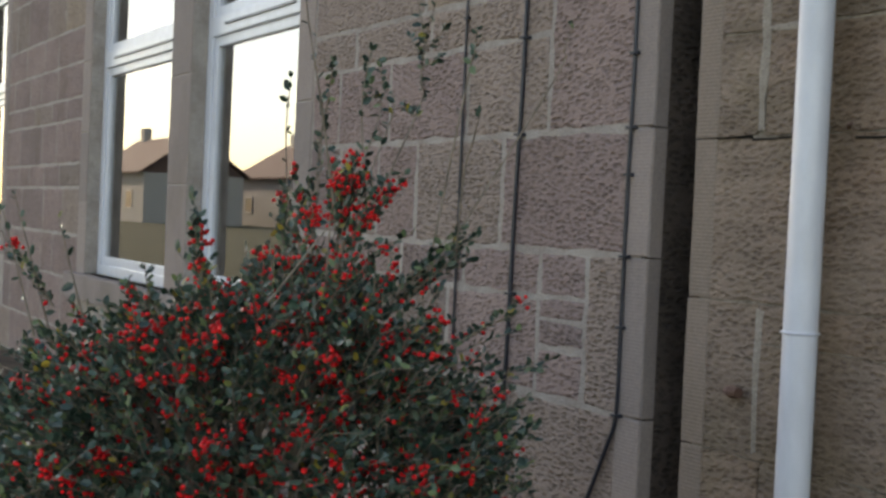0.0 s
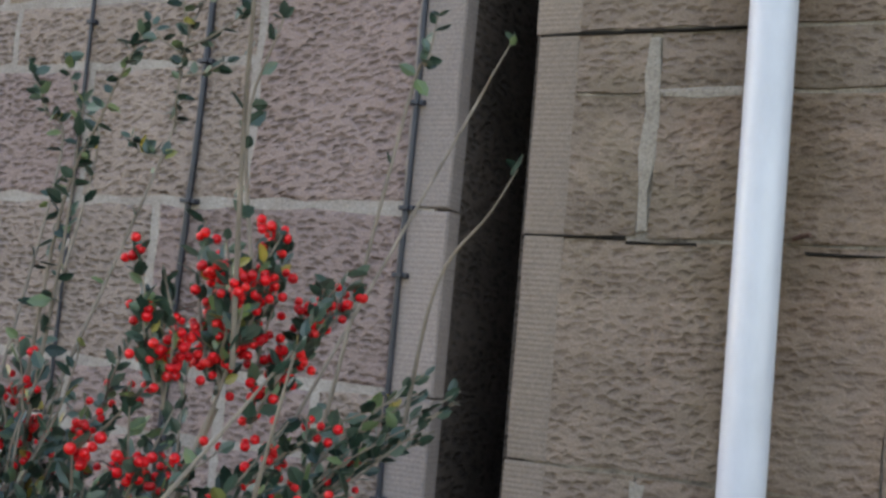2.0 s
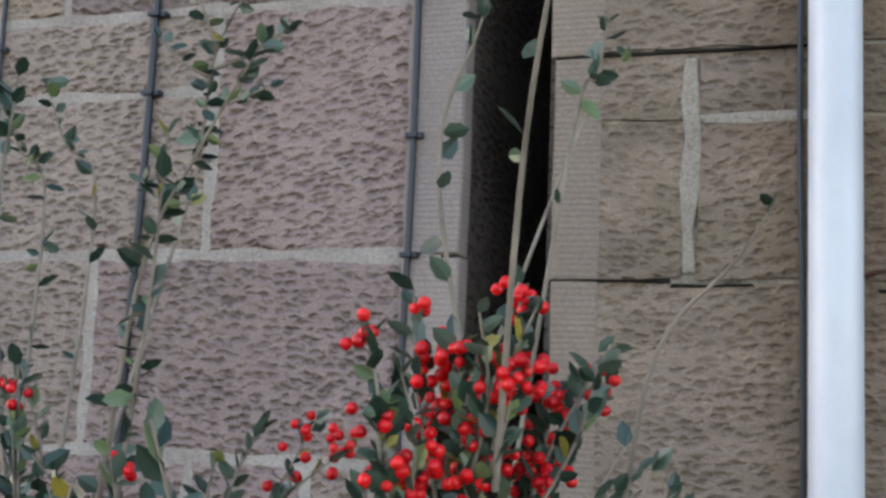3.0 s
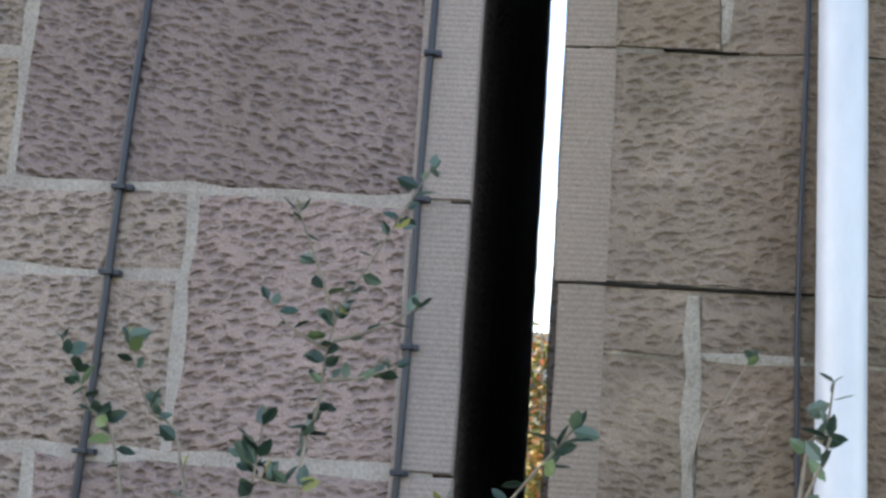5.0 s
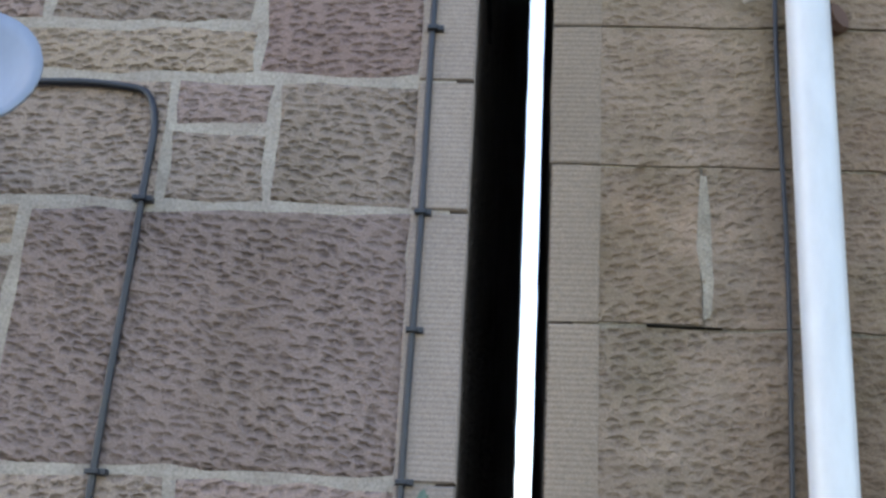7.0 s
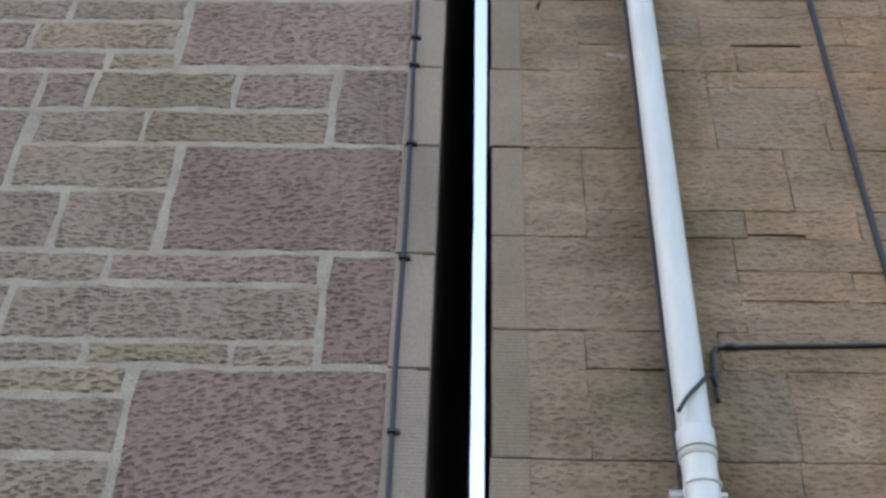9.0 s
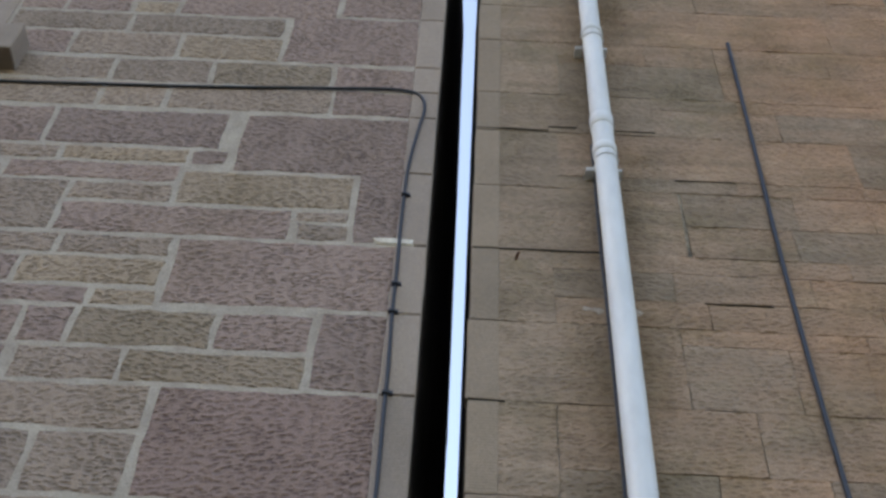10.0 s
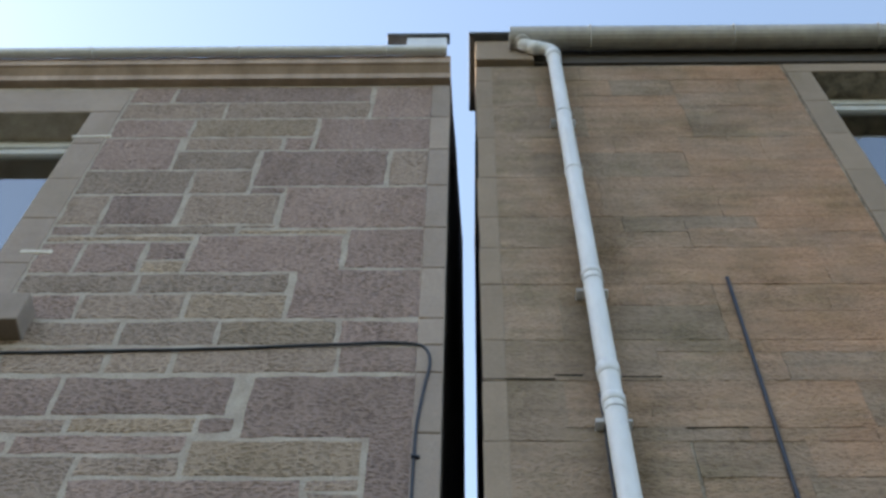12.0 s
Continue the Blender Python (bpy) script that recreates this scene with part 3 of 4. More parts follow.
# ---- eaves ----
bm = bmesh.new()
prof = ((0.02, 7.85), (-0.045, 7.85), (-0.05, 7.90), (-0.085, 7.925), (-0.10, 7.93), (-0.10, 8.02), (0.02, 8.04))
a = [bm.verts.new((W_END, y, z)) for y, z in prof]
b = [bm.verts.new((0.0, y, z)) for y, z in prof]
for i in range(len(prof)):
    k = (i + 1) % len(prof)
    bm.faces.new((a[i], a[k], b[k], b[i]))
bm.faces.new(a[::-1]), bm.faces.new(b)
bmesh.ops.recalc_face_normals(bm, faces=bm.faces)
cornice = tagged(obj("cornice", bm, CORNICE), "brown moulded stone cornice below the eaves", "cornice", kind="structure")


def gutter(name, x0, x1, y, z, r, material, label):
    at = (x0, y, z)
    g = empty(name, at, label, "gutter", "gutters of the two houses")
    bm = bmesh.new()
    outer = [(y + math.cos(t) * r, z + math.sin(t) * r) for t in [math.pi + math.pi * k / 10 for k in range(11)]]
    inner = [(y + math.cos(t) * r * 0.93, z + math.sin(t) * r * 0.93 + 0.001) for t in [math.tau - math.pi * k / 10 for k in range(11)]]
    ring = outer + inner
    a = [bm.verts.new((x0, *p)) for p in ring]
    b = [bm.verts.new((x1, *p)) for p in ring]
    for i in range(len(ring)):
        k = (i + 1) % len(ring)
        bm.faces.new((a[i], a[k], b[k], b[i]))
    bm.faces.new(a[::-1]), bm.faces.new(b)
    bmesh.ops.recalc_face_normals(bm, faces=bm.faces)
    part("trough", bm, material, g)
    bm = bmesh.new()
    tube(bm, [(x0 - 0.004, y, z - r * 0.45), (x0 + 0.004, y, z - r * 0.45)], r * 0.55, 12)
    part("end_cap", bm, material, g)
    x = x0 + 0.45
    while x < x1:
        bm = bmesh.new()
        arc = [(x, y + math.cos(t) * r * 1.06, z + math.sin(t) * r * 1.06) for t in [math.pi + math.pi * k / 10 for k in range(11)]]
        tube(bm, arc + [(x, 0.01, z + 0.02)], 0.006, 6)
        part("bracket", bm, material, g)
        x += 0.8
    return hang(g, at)


gutter("gutter", W_END, -0.02, -0.131, 8.025, 0.03, PVC, "white plastic half-round gutter on the cornice")
gutter("gutter", 0.33, E_END, -0.085, 8.31, 0.072, GREY_PVC, "greyed white plastic gutter along the eaves")
tagged(obj("coping_slab", boxed((-0.35, -0.165, 8.17), (-0.005, -0.105, 8.20), 0.006), SLATE), "thin dark slate slab at the roof edge", "slab")
tagged(obj("gutter_stop", boxed((-0.24, -0.15, 8.0), (-0.02, -0.105, 8.17), 0.006), PVC), "white plastic stop block on the gutter end", "gutter stop")
tagged(obj("skew_block", boxed((0.135, -0.04, 8.12), (0.46, 0.4, 8.40), 0.01), EAST_DRESSED), "buff stone block at the end of the eaves", "stone block")
tagged(obj("coping_slab", boxed((0.10, -0.085, 8.40), (0.47, 0.4, 8.43), 0.006), SLATE), "thin dark slate slab on a stone block", "slab")
tagged(obj("fascia_board", boxed((0.335, -0.01, 8.13), (E_END, 0.03, 8.33), 0.004), plain("dark_stained_board", (0.05, 0.04, 0.035), 0.7)), "dark stained board behind the gutter", "board")

# ---- windows ----
def window(name, x0, x1, z0, z1, transom, label, sill_reach=0.0, deep=0.075):
    at = ((x0 + x1) / 2, 0.15, z0)
    w = empty(name, at, label, "window", kind="structure")
    f, y0, y1 = 0.065, deep, deep + 0.07
    bm = bmesh.new()
    for a, b in (((x0, y0, z0), (x0 + f, y1, z1)), ((x1 - f, y0, z0), (x1, y1, z1)), ((x0 + f, y0, z0), (x1 - f, y1, z0 + f)), ((x0 + f, y0, z1 - f), (x1 - f, y1, z1))):
        box(bm, a, b, 0.006)
    fr = part("window_frame", bm, PVC, w, "white plastic window frame")
    lights = [(z0 + f, z1 - f)]
    if transom:
        part("transom", boxed((x0 + f, y0 - 0.004, transom - 0.05), (x1 - f, y1, transom + 0.05), 0.008), PVC, w)
        part("handle", boxed((x0 + 0.25, y0 - 0.014, transom - 0.006), (x1 - 0.2, y0 - 0.005, transom + 0.006), 0.003), LEAD, w)
        lights = [(z0 + f, transom - 0.05), (transom + 0.05, z1 - f)]
    for a, b in lights:
        s = 0.05
        bm = bmesh.new()
        for p, q in (((x0 + f, a), (x0 + f + s, b)), ((x1 - f - s, a), (x1 - f, b)), ((x0 + f + s, a), (x1 - f - s, a + s)), ((x0 + f + s, b - s), (x1 - f - s, b))):
            box(bm, (p[0], y0 + 0.012, p[1]), (q[0], y1 - 0.012, q[1]), 0.006)
        part("sash", bm, PVC, w)
        pane = part("pane", boxed((x0 + f + s, y0 + 0.03, a + s), (x1 - f - s, y0 + 0.036, b - s)), GLASS, w, "reflecting glass")
        pane.visible_shadow = False
    if sill_reach:
        part("window_sill", boxed((x0 - sill_reach, -0.10, z0 - 0.175), (x1 + sill_reach, 0.2, z0), 0.008), DRESSED, w, "thick projecting stone sill")
    return hang(w, at)


window("window_1", -3.42, -2.17, 0.72, 2.95, 2.06, "white plastic window with a transom, reflecting the sky")
window("window_2", -5.24, -3.72, 0.72, 2.95, 2.06, "white plastic window beside a stone mullion")
window("window_3", -9.0, -7.78, 0.72, 2.95, 2.06, "white plastic window further along the wall")
window("window_4", -3.05, -1.845, 5.66, 7.52, 0, "upper white window over a thick stone sill", 0.3, 0.16)
window("window_5", -6.2, -5.0, 5.66, 7.52, 0, "upper white window over a thick stone sill", 0.3, 0.16)
window("window_6", 1.955, 3.15, 6.05, 8.0, 0, "upper white window below the gutter", 0.05, 0.16)
window("window_7", 2.6, 4.0, 0.72, 2.95, 2.06, "white plastic window in the buff wall", 0.1)
tagged(obj("window_sill", boxed((-5.5, -0.07, 0.56), (-1.95, 0.3, 0.72), 0.01), DRESSED), "long stone sill under the paired windows", "sill", kind="structure")


# ---- downpipe ----
PX, PY, PR = 0.563, -0.072, 0.0365
pipe = empty("downpipe", (PX, PY, 0), "white round plastic downpipe with collars, clips and swan neck", "downpipe")
for z0, z1 in ((0.03, 0.955), (0.957, 3.0), (3.002, 5.03), (5.032, 8.09)):
    bm = bmesh.new()
    tube(bm, [(PX, PY, z0), (PX, PY, z1)], PR, 28, False)
    part("pipe_length", bm, PVC, pipe, smooth=True)
for z, h in ((0.955, 0.004), (3.02, 0.035), (5.03, 0.02), (5.195, 0.03), (5.81, 0.016), (6.69, 0.012)):
    bm = bmesh.new()
    tube(bm, [(PX, PY, z - h), (PX, PY, z - h + 0.003), (PX, PY, z + h - 0.003), (PX, PY, z + h)], [PR, PR + 0.0042, PR + 0.0042, PR], 28)
    part("collar", bm, PVC, pipe, smooth=True)
bm = bmesh.new()
tube(bm, [(PX, PY, 3.0), (PX, PY, 3.004)], PR + 0.0048, 28)
part("seal", bm, RUBBER, pipe)
bm = bmesh.new()
neck = curve_path([(PX, PY, 8.05), (PX, PY, 8.13), (PX - 0.03, PY, 8.175), (PX - 0.1, PY - 0.004, 8.20), (PX - 0.155, PY - 0.01, 8.225), (PX - 0.165, PY - 0.012, 8.29)], 6)
tube(bm, neck, PR, 24)
part("swan_neck", bm, PVC, pipe, smooth=True)
for z in (8.07, 8.20):
    bm = bmesh.new()
    x = PX if z < 8.1 else PX - 0.1
    way = Vector((0, 0, 0.03)) if z < 8.1 else Vector((-0.03, 0, 0.008))
    tube(bm, [Vector((x, PY, z)) - way, Vector((x, PY, z)) + way], PR + 0.005, 24)
    part("collar", bm, PVC, pipe, smooth=True)
bm = bmesh.new()
tube(bm, [(PX - 0.165, PY - 0.012, 8.225), (PX - 0.165, PY - 0.012, 8.26)], PR + 0.012, 24)
part("outlet", bm, GREY_PVC, pipe, smooth=True)
for z in (2.925, 4.975, 5.755, 7.3):
    clip = bmesh.new()
    tube(clip, [(PX + math.cos(t) * (PR + 0.002), PY + math.sin(t) * (PR + 0.002), z) for t in [math.pi * 1.15 + k * math.pi * 1.7 / 10 for k in range(11)]], 0.004, 6)
    c = part("clip", clip, PVC, pipe)
    for s in (-1, 1):
        ear = boxed((PX + s * 0.036, PY + 0.03, z - 0.006), (PX + s * 0.058, -0.004, z + 0.006), 0.003)
        part("bolt_lug", ear, PVC, c)
for c in pipe.children:
    c.matrix_parent_inverse = Matrix.Translation((PX, PY, 0)).inverted()


# ---- cables ----
def cable(points, r, label, ties=(), name="cable"):
    at = Vector(points[0])
    c = empty(name, at, label, "cable", "cables on the walls")
    bm = bmesh.new()
    tube(bm, curve_path(points, 5), r, 8)
    part("sheath", bm, RUBBER, c, smooth=True)
    for p in ties:
        p = Vector(p)
        bm = bmesh.new()
        box(bm, p + Vector((-r * 1.7, -r * 2.0, -0.004)), p + Vector((r * 1.7, r * 1.6, 0.004)), 0.0015)
        box(bm, p + Vector((r * 1.2, -r * 1.2, -0.005)), p + Vector((r * 3.2, r * 1.5, 0.005)), 0.0015)
        part("cable_clip", bm, RUBBER, c)
    return hang(c, at)


def up(x_at, zs, y=-0.0095):
    return [(x_at(z) + 0.0015 * math.sin(z * 9), y, z) for z in zs]


zs = [0.669 + 0.2 * k for k in range(22)]
bx = lambda z: -0.088 + 0.006 * (z - 0.67) if z < 2.6 else (-0.076 if z < 4.2 else -0.083)
cable([(-0.3, -0.012, 0.02), (-0.25, -0.014, 0.3), (-0.187, -0.012, 0.43), (-0.12, -0.01, 0.58)] + up(bx, zs) + [(-0.08, -0.0095, 5.0), (-0.06, -0.0095, 5.2), (-0.045, -0.0095, 5.33), (-0.058, -0.0095, 5.41), (-0.10, -0.0095, 5.447), (-0.2, -0.0095, 5.458), (-0.35, -0.0095, 5.449), (-0.79, -0.0095, 5.423), (-1.2, -0.0095, 5.41), (-1.6, -0.0095, 5.40), (-2.2, -0.0095, 5.41)], 0.0058,
      "black cable clipped up the corner, turning along the wall", [(bx(z), -0.0095, z) for z in (0.67, 0.9, 1.085, 1.298, 1.42, 1.613, 1.85, 2.095, 2.3, 2.65, 3.08, 3.57, 3.965, 4.28, 4.4, 4.83)])
ax = lambda z: -0.615 + 0.024 * min(z, 2.3)
cable(up(ax, [0.0 + 0.2 * k for k in range(12)]) + [(-0.557, -0.0095, 2.36), (-0.555, -0.0095, 2.45), (-0.575, -0.0095, 2.51), (-0.625, -0.010, 2.525), (-0.72, -0.012, 2.53), (-0.84, -0.012, 2.52), (-0.91, -0.02, 2.46), (-0.92, -0.10, 2.39)], 0.0068,
      "thick black cable clipped to the wall, rising to the dish", [(ax(z), -0.0095, z) for z in (0.5, 0.95, 1.42, 1.704, 1.845, 2.31)])
cable([(-0.895, -0.009, 0.1 + 0.2 * k) for k in range(11)] + [(-0.90, -0.012, 2.24), (-0.915, -0.03, 2.31), (-0.915, -0.10, 2.34)], 0.0045, "thin black cable on the wall below the dish", [(-0.895, -0.009, z) for z in (0.7, 1.25, 1.8)])
cable([(-2.2, -0.009, 2.80), (-1.4, -0.009, 2.815), (-0.928, -0.009, 2.823), (-0.58, -0.009, 2.846), (-0.3, -0.009, 2.853), (-0.03, -0.010, 2.858), (0.0, -0.012, 2.85), (0.012, 0.02, 2.835), (0.014, 0.3, 2.80)], 0.0058, "black cable running along a bed joint into the gap")
cable([(1.085, -0.004, 2.6), (1.083, -0.004, 3.1), (1.084, -0.004, 3.53), (1.079, -0.004, 4.1), (1.08, -0.004, 4.6), (1.092, -0.004, 5.2), (1.104, -0.004, 5.9)], 0.0078, "dark cable leaning up the buff wall", name="cable")
cable([(0.636, -0.01, 3.17), (0.638, -0.008, 3.27), (0.646, -0.006, 3.312), (0.69, -0.005, 3.322), (0.99, -0.005, 3.332), (1.3, -0.005, 3.345), (1.9, -0.005, 3.35)], 0.0055, "black cable running from the downpipe along the wall", [(0.68, -0.006, 3.321)])
cable([(0.515, -0.006, 0.3), (0.519, -0.006, 1.2), (0.514, -0.006, 1.7), (0.525, -0.006, 2.2), (0.522, -0.006, 2.6), (0.529, -0.012, 2.95), (0.530, -0.02, 3.04), (0.531, -0.012, 3.6), (0.532, -0.012, 4.2), (0.530, -0.008, 4.65), (0.533, -0.008, 5.16)], 0.0042, "thin dark cable tucked behind the downpipe")
cable([(0.525, -0.118, 3.075), (0.55, -0.116, 3.115), (0.585, -0.112, 3.155), (0.606, -0.09, 3.185), (0.632, -0.03, 3.2)], 0.005, "black cable end tied round the downpipe")

# ---- dish and small things on the walls ----
at = (-0.93, -0.05, 2.37)
dish = empty("satellite_dish", at, "small blue-grey satellite dish on a wall bracket", "dish")
bm = bmesh.new()
axis = Vector((0.15, -0.93, 0.33)).normalized()
sx = axis.orthogonal().normalized()
sy = axis.cross(sx)
centre = Vector((-0.70, -0.42, 2.315))
rings = []
for thick in (0.0, -0.006):
    for k in range(7):
        r = 0.122 * k / 6
        rings.append([bm.verts.new(centre + axis * (0.035 * (r / 0.122) ** 2 + thick) + (sx * math.cos(j * math.tau / 36) + sy * math.sin(j * math.tau / 36)) * max(r, 0.001)) for j in range(36)])
for block in (rings[:7], rings[7:]):
    for a, b in zip(block, block[1:]):
        for j in range(36):
            bm.faces.new((a[j], a[(j + 1) % 36], b[(j + 1) % 36], b[j]))
for j in range(36):
    bm.faces.new((rings[6][j], rings[6][(j + 1) % 36], rings[13][(j + 1) % 36], rings[13][j]))
bmesh.ops.recalc_face_normals(bm, faces=bm.faces)
part("reflector", bm, DISH, dish, smooth=True)
bm = bmesh.new()
tube(bm, [(-0.93, 0.0, 2.37), (-0.92, -0.2, 2.36), centre - axis * 0.012], 0.016, 10)
part("bracket_arm", bm, STEEL, dish)
part("wall_plate", boxed((-0.98, -0.012, 2.30), (-0.895, 0.002, 2.44), 0.003), STEEL, dish)
bm = bmesh.new()
tube(bm, curve_path([centre - sy * 0.14, centre + axis * 0.09 - sy * 0.14, centre + axis * 0.17 - sy * 0.05], 5), 0.009, 8)
part("feed_arm", bm, STEEL, dish)
bm = bmesh.new()
tube(bm, [centre + axis * 0.18 - sy * 0.045, centre + axis * 0.14 - sy * 0.035], [0.03, 0.022], 14)
part("receiver", bm, DISH, dish)
hang(dish, at)

for x, z, w, h, m, label, name in ((0.616, 1.392, 0.03, 0.007, IRON, "rusty iron nail driven into the wall", "nail"), (0.622, 2.676, 0.014, 0.05, IRON, "short rusty pipe stub in a mortar patch", "pipe_stub"), (0.325, 0.79, 0.06, 0.025, IRON, "broken iron hook stub in the wall", "iron_stub"), (0.276, 4.547, 0.008, 0.008, IRON, "small rusty nail head in the wall", "nail")):
    bm = bmesh.new()
    tube(bm, [(x - w / 2, -0.001, z), (x, -0.02, z + 0.003), (x + w / 2, -0.028, z + 0.005)], [h / 2, h * 0.6, h / 2], 8)
    tagged(obj(name, bm, m), label, name.replace("_", " "))
for x0, x1, z, label in ((-0.165, -0.035, 4.603, "pale filler smear over a bed joint"),):
    tagged(obj("filler_patch", stone_mesh(x0, x1, z - 0.018, z + 0.012, 0.001, 0.006, 0.008, 0.006), PALE_FILL), label, "filler")
for x0, x1, z0, z1 in ((-1.86, -1.66, 7.21, 7.24), (-1.76, -1.62, 6.1, 6.13)):
    tagged(obj("filler_patch", stone_mesh(x0, x1, z0, z1, 0.001, 0.004, 0.008, 0.004), PALE_FILL), "pale filler line beside the upper window", "filler")
for x0, x1, z0, z1 in ((0.475, 0.51, 2.73, 2.76), (0.47, 0.52, 4.33, 4.35), (0.59, 0.63, 4.32, 4.345)):
    tagged(obj("mortar_patch", stone_mesh(x0, x1, z0, z1, 0.001, 0.014, 0.002, 0.01), POINTING), "rough pale mortar patch behind the downpipe", "mortar patch")

# ---- ground and what lies around ----
bm = bmesh.new()
bmesh.ops.create_grid(bm, x_segments=40, y_segments=40, size=600)
ground = tagged(obj("ground", bm, GRASS), "rough grass and soil round the houses", "ground", kind="structure")
bm = bmesh.new()
bmesh.ops.create_grid(bm, x_segments=30, y_segments=8, size=1)
for v in bm.verts:
    v.co = (v.co.x * 4.5 - 2.5, v.co.y * 1.2 - 1.25, 0.012 + 0.02 * (noise.noise(v.co * 9) + 1))
tagged(obj("flower_bed", bm, SOIL), "dark soil of the bed below the wall", "flower bed", kind="structure")


DARK_PANE = plain("dark_far_glass", (0.02, 0.022, 0.026), 0.35)


def far_house(x0, x1, y0, y1, eave, ridge, roof_m, label, windows, face):
    at = ((x0 + x1) / 2, (y0 + y1) / 2, 0)
    h = empty("house", at, label, "house", "far houses")
    part("wall", boxed((x0, y0, -0.2), (x1, y1, eave)), RENDER, h)
    bm = bmesh.new()
    ym = (y0 + y1) / 2
    prof = ((y0 - 0.4, eave - 0.1), (ym, ridge), (y1 + 0.4, eave - 0.1), (y1 + 0.4, eave + 0.05), (ym, ridge + 0.2), (y0 - 0.4, eave + 0.05))
    a = [bm.verts.new((x0 - 0.3, *p)) for p in prof]
    b = [bm.verts.new((x1 + 0.3, *p)) for p in prof]
    for i in range(6):
        bm.faces.new((a[i], a[(i + 1) % 6], b[(i + 1) % 6], b[i]))
    bm.faces.new(a[::-1]), bm.faces.new(b)
    bm.faces.new([bm.verts.new(p) for p in ((x0, y0, eave), (x0, y1, eave), (x0, ym, ridge))])
    bm.faces.new([bm.verts.new(p) for p in ((x1, y0, eave), (x1, y1, eave), (x1, ym, ridge))])
    bmesh.ops.recalc_face_normals(bm, faces=bm.faces)
    r = part("roof", bm, roof_m, h)
    part("chimney", boxed((x0 + 1.0, ym - 0.3, ridge - 0.4), (x0 + 1.9, ym + 0.3, ridge + 1.1), 0.03), RENDER, r)
    y = y0 if face < 0 else y1
    for wx, wz, ww, wh in windows:
        f = part("window", boxed((wx, y + face * 0.05, wz), (wx + ww, y - face * 0.1, wz + wh), 0.01), PVC, h)
        part("pane", boxed((wx + 0.08, y + face * 0.056, wz + 0.08), (wx + ww - 0.08, y + face * 0.062, wz + wh - 0.08)), DARK_PANE, f)
    return hang(h, at)


far_house(-93, -80, -31.5, -24, 3.6, 6.3, ROOF_TILE, "grey harled house with a brown tiled roof far along the street", [(-91, 1, 1.6, 1.3), (-84, 1, 1.6, 1.3)], 1)
far_house(-90, -76, -44, -35, 3.8, 6.6, ROOF_TILE, "grey harled house with a brown tiled roof far along the street", [(-88, 1, 1.6, 1.3), (-80, 1, 1.6, 1.3)], 1)
far_house(-6, 5, 22, 28, 3.3, 4.5, SLATE, "low grey house seen through the gap", [(-1.6, 2.2, 1.4, 0.85), (1.0, 2.1, 1.4, 0.9)], -1)


def leaves(bm, at, way, size, count_blades=1):
    """One oval leaf, folded a little along its rib."""
    way = way.normalized()
    side = way.cross(Vector((rng.uniform(-1, 1), rng.uniform(-1, 1), rng.uniform(-0.4, 1.4)))).normalized()
    n = side.cross(way)
    w = size * 0.29
    pts = [at, at + way * size * 0.35 + side * w + n * size * 0.05, at + way * size * 0.75 + side * w * 0.75 + n * size * 0.04, at + way * size, at + way * size * 0.75 - side * w * 0.75 + n * size * 0.04, at + way * size * 0.35 - side * w + n * size * 0.05]
    v = [bm.verts.new(p) for p in pts]
    mid = bm.verts.new(at + way * size * 0.55 - n * size * 0.02)
    for i in range(6):
        bm.faces.new((v[i], v[(i + 1) % 6], mid))


def garden_bush(name, x, y, r, h, n, label):
    at = (x, y, 0)
    b = empty(name, at, label, "bush", "garden bushes behind the gap")
    bm = bmesh.new()
    for k in range(7):
        t = k * 0.9
        tube(bm, [(x, y, 0), (x + math.cos(t) * r * 0.3, y + math.sin(t) * r * 0.3, h * 0.5), (x + math.cos(t) * r * 0.7, y + math.sin(t) * r * 0.7, h * 0.9)], [0.04, 0.025, 0.008], 6)
    part("stem", bm, BARK, b)
    bm = bmesh.new()
    for k in range(n):
        d = Vector((rng.gauss(0, 1), rng.gauss(0, 1), rng.gauss(0, 1))).normalized() * rng.uniform(0.5, 1) ** 0.5
        d *= 0.75 + 0.35 * noise.noise(d * 2.5 + Vector((x, y, 0)))
        leaves(bm, Vector((x + d.x * r, y + d.y * r, h * 0.55 + d.z * h * 0.45)), Vector((rng.uniform(-1, 1), rng.uniform(-1, 1), rng.uniform(-1, 0.5))), rng.uniform(0.08, 0.16))
    part("foliage", bm, FAR_LEAF, b)
    return hang(b, at)


garden_bush("garden_bush", 0.25, 17.0, 0.9, 4.1, 2600, "green and rust-red garden bush seen through the gap")
garden_bush("garden_bush", 0.5, 14.0, 1.0, 2.4, 1600, "green and rust-red garden bush seen through the gap")
garden_bush("garden_bush", -2.4, 29.5, 2.0, 6.8, 1800, "tall garden bush behind the far house")

# ---- the berry shrub below the wall ----
SH = Vector((0.10, -1.12, 0.0))
shrub = empty("berry_shrub", SH, "evergreen cotoneaster shrub thick with red berries, with bare upright shoots", "shrub")
wood, green, red = bmesh.new(), bmesh.new(), bmesh.new()
ICO = bmesh.new()
bmesh.ops.create_icosphere(ICO, subdivisions=2, radius=1)
ICO_V = [v.co.copy() for v in ICO.verts]
ICO_F = [[v.index for v in f.verts] for f in ICO.faces]
ICO.free()


def berry(at, r):
    vs = [red.verts.new(at + c * r) for c in ICO_V]
    for f in ICO_F:
        red.faces.new([vs[i] for i in f])


def envelope(ang):
    """How far the shrub reaches in each direction, from its middle."""
    return 0.50 + 0.05 * math.sin(2 * ang + 0.6) + 0.04 * math.sin(5 * ang + 1)


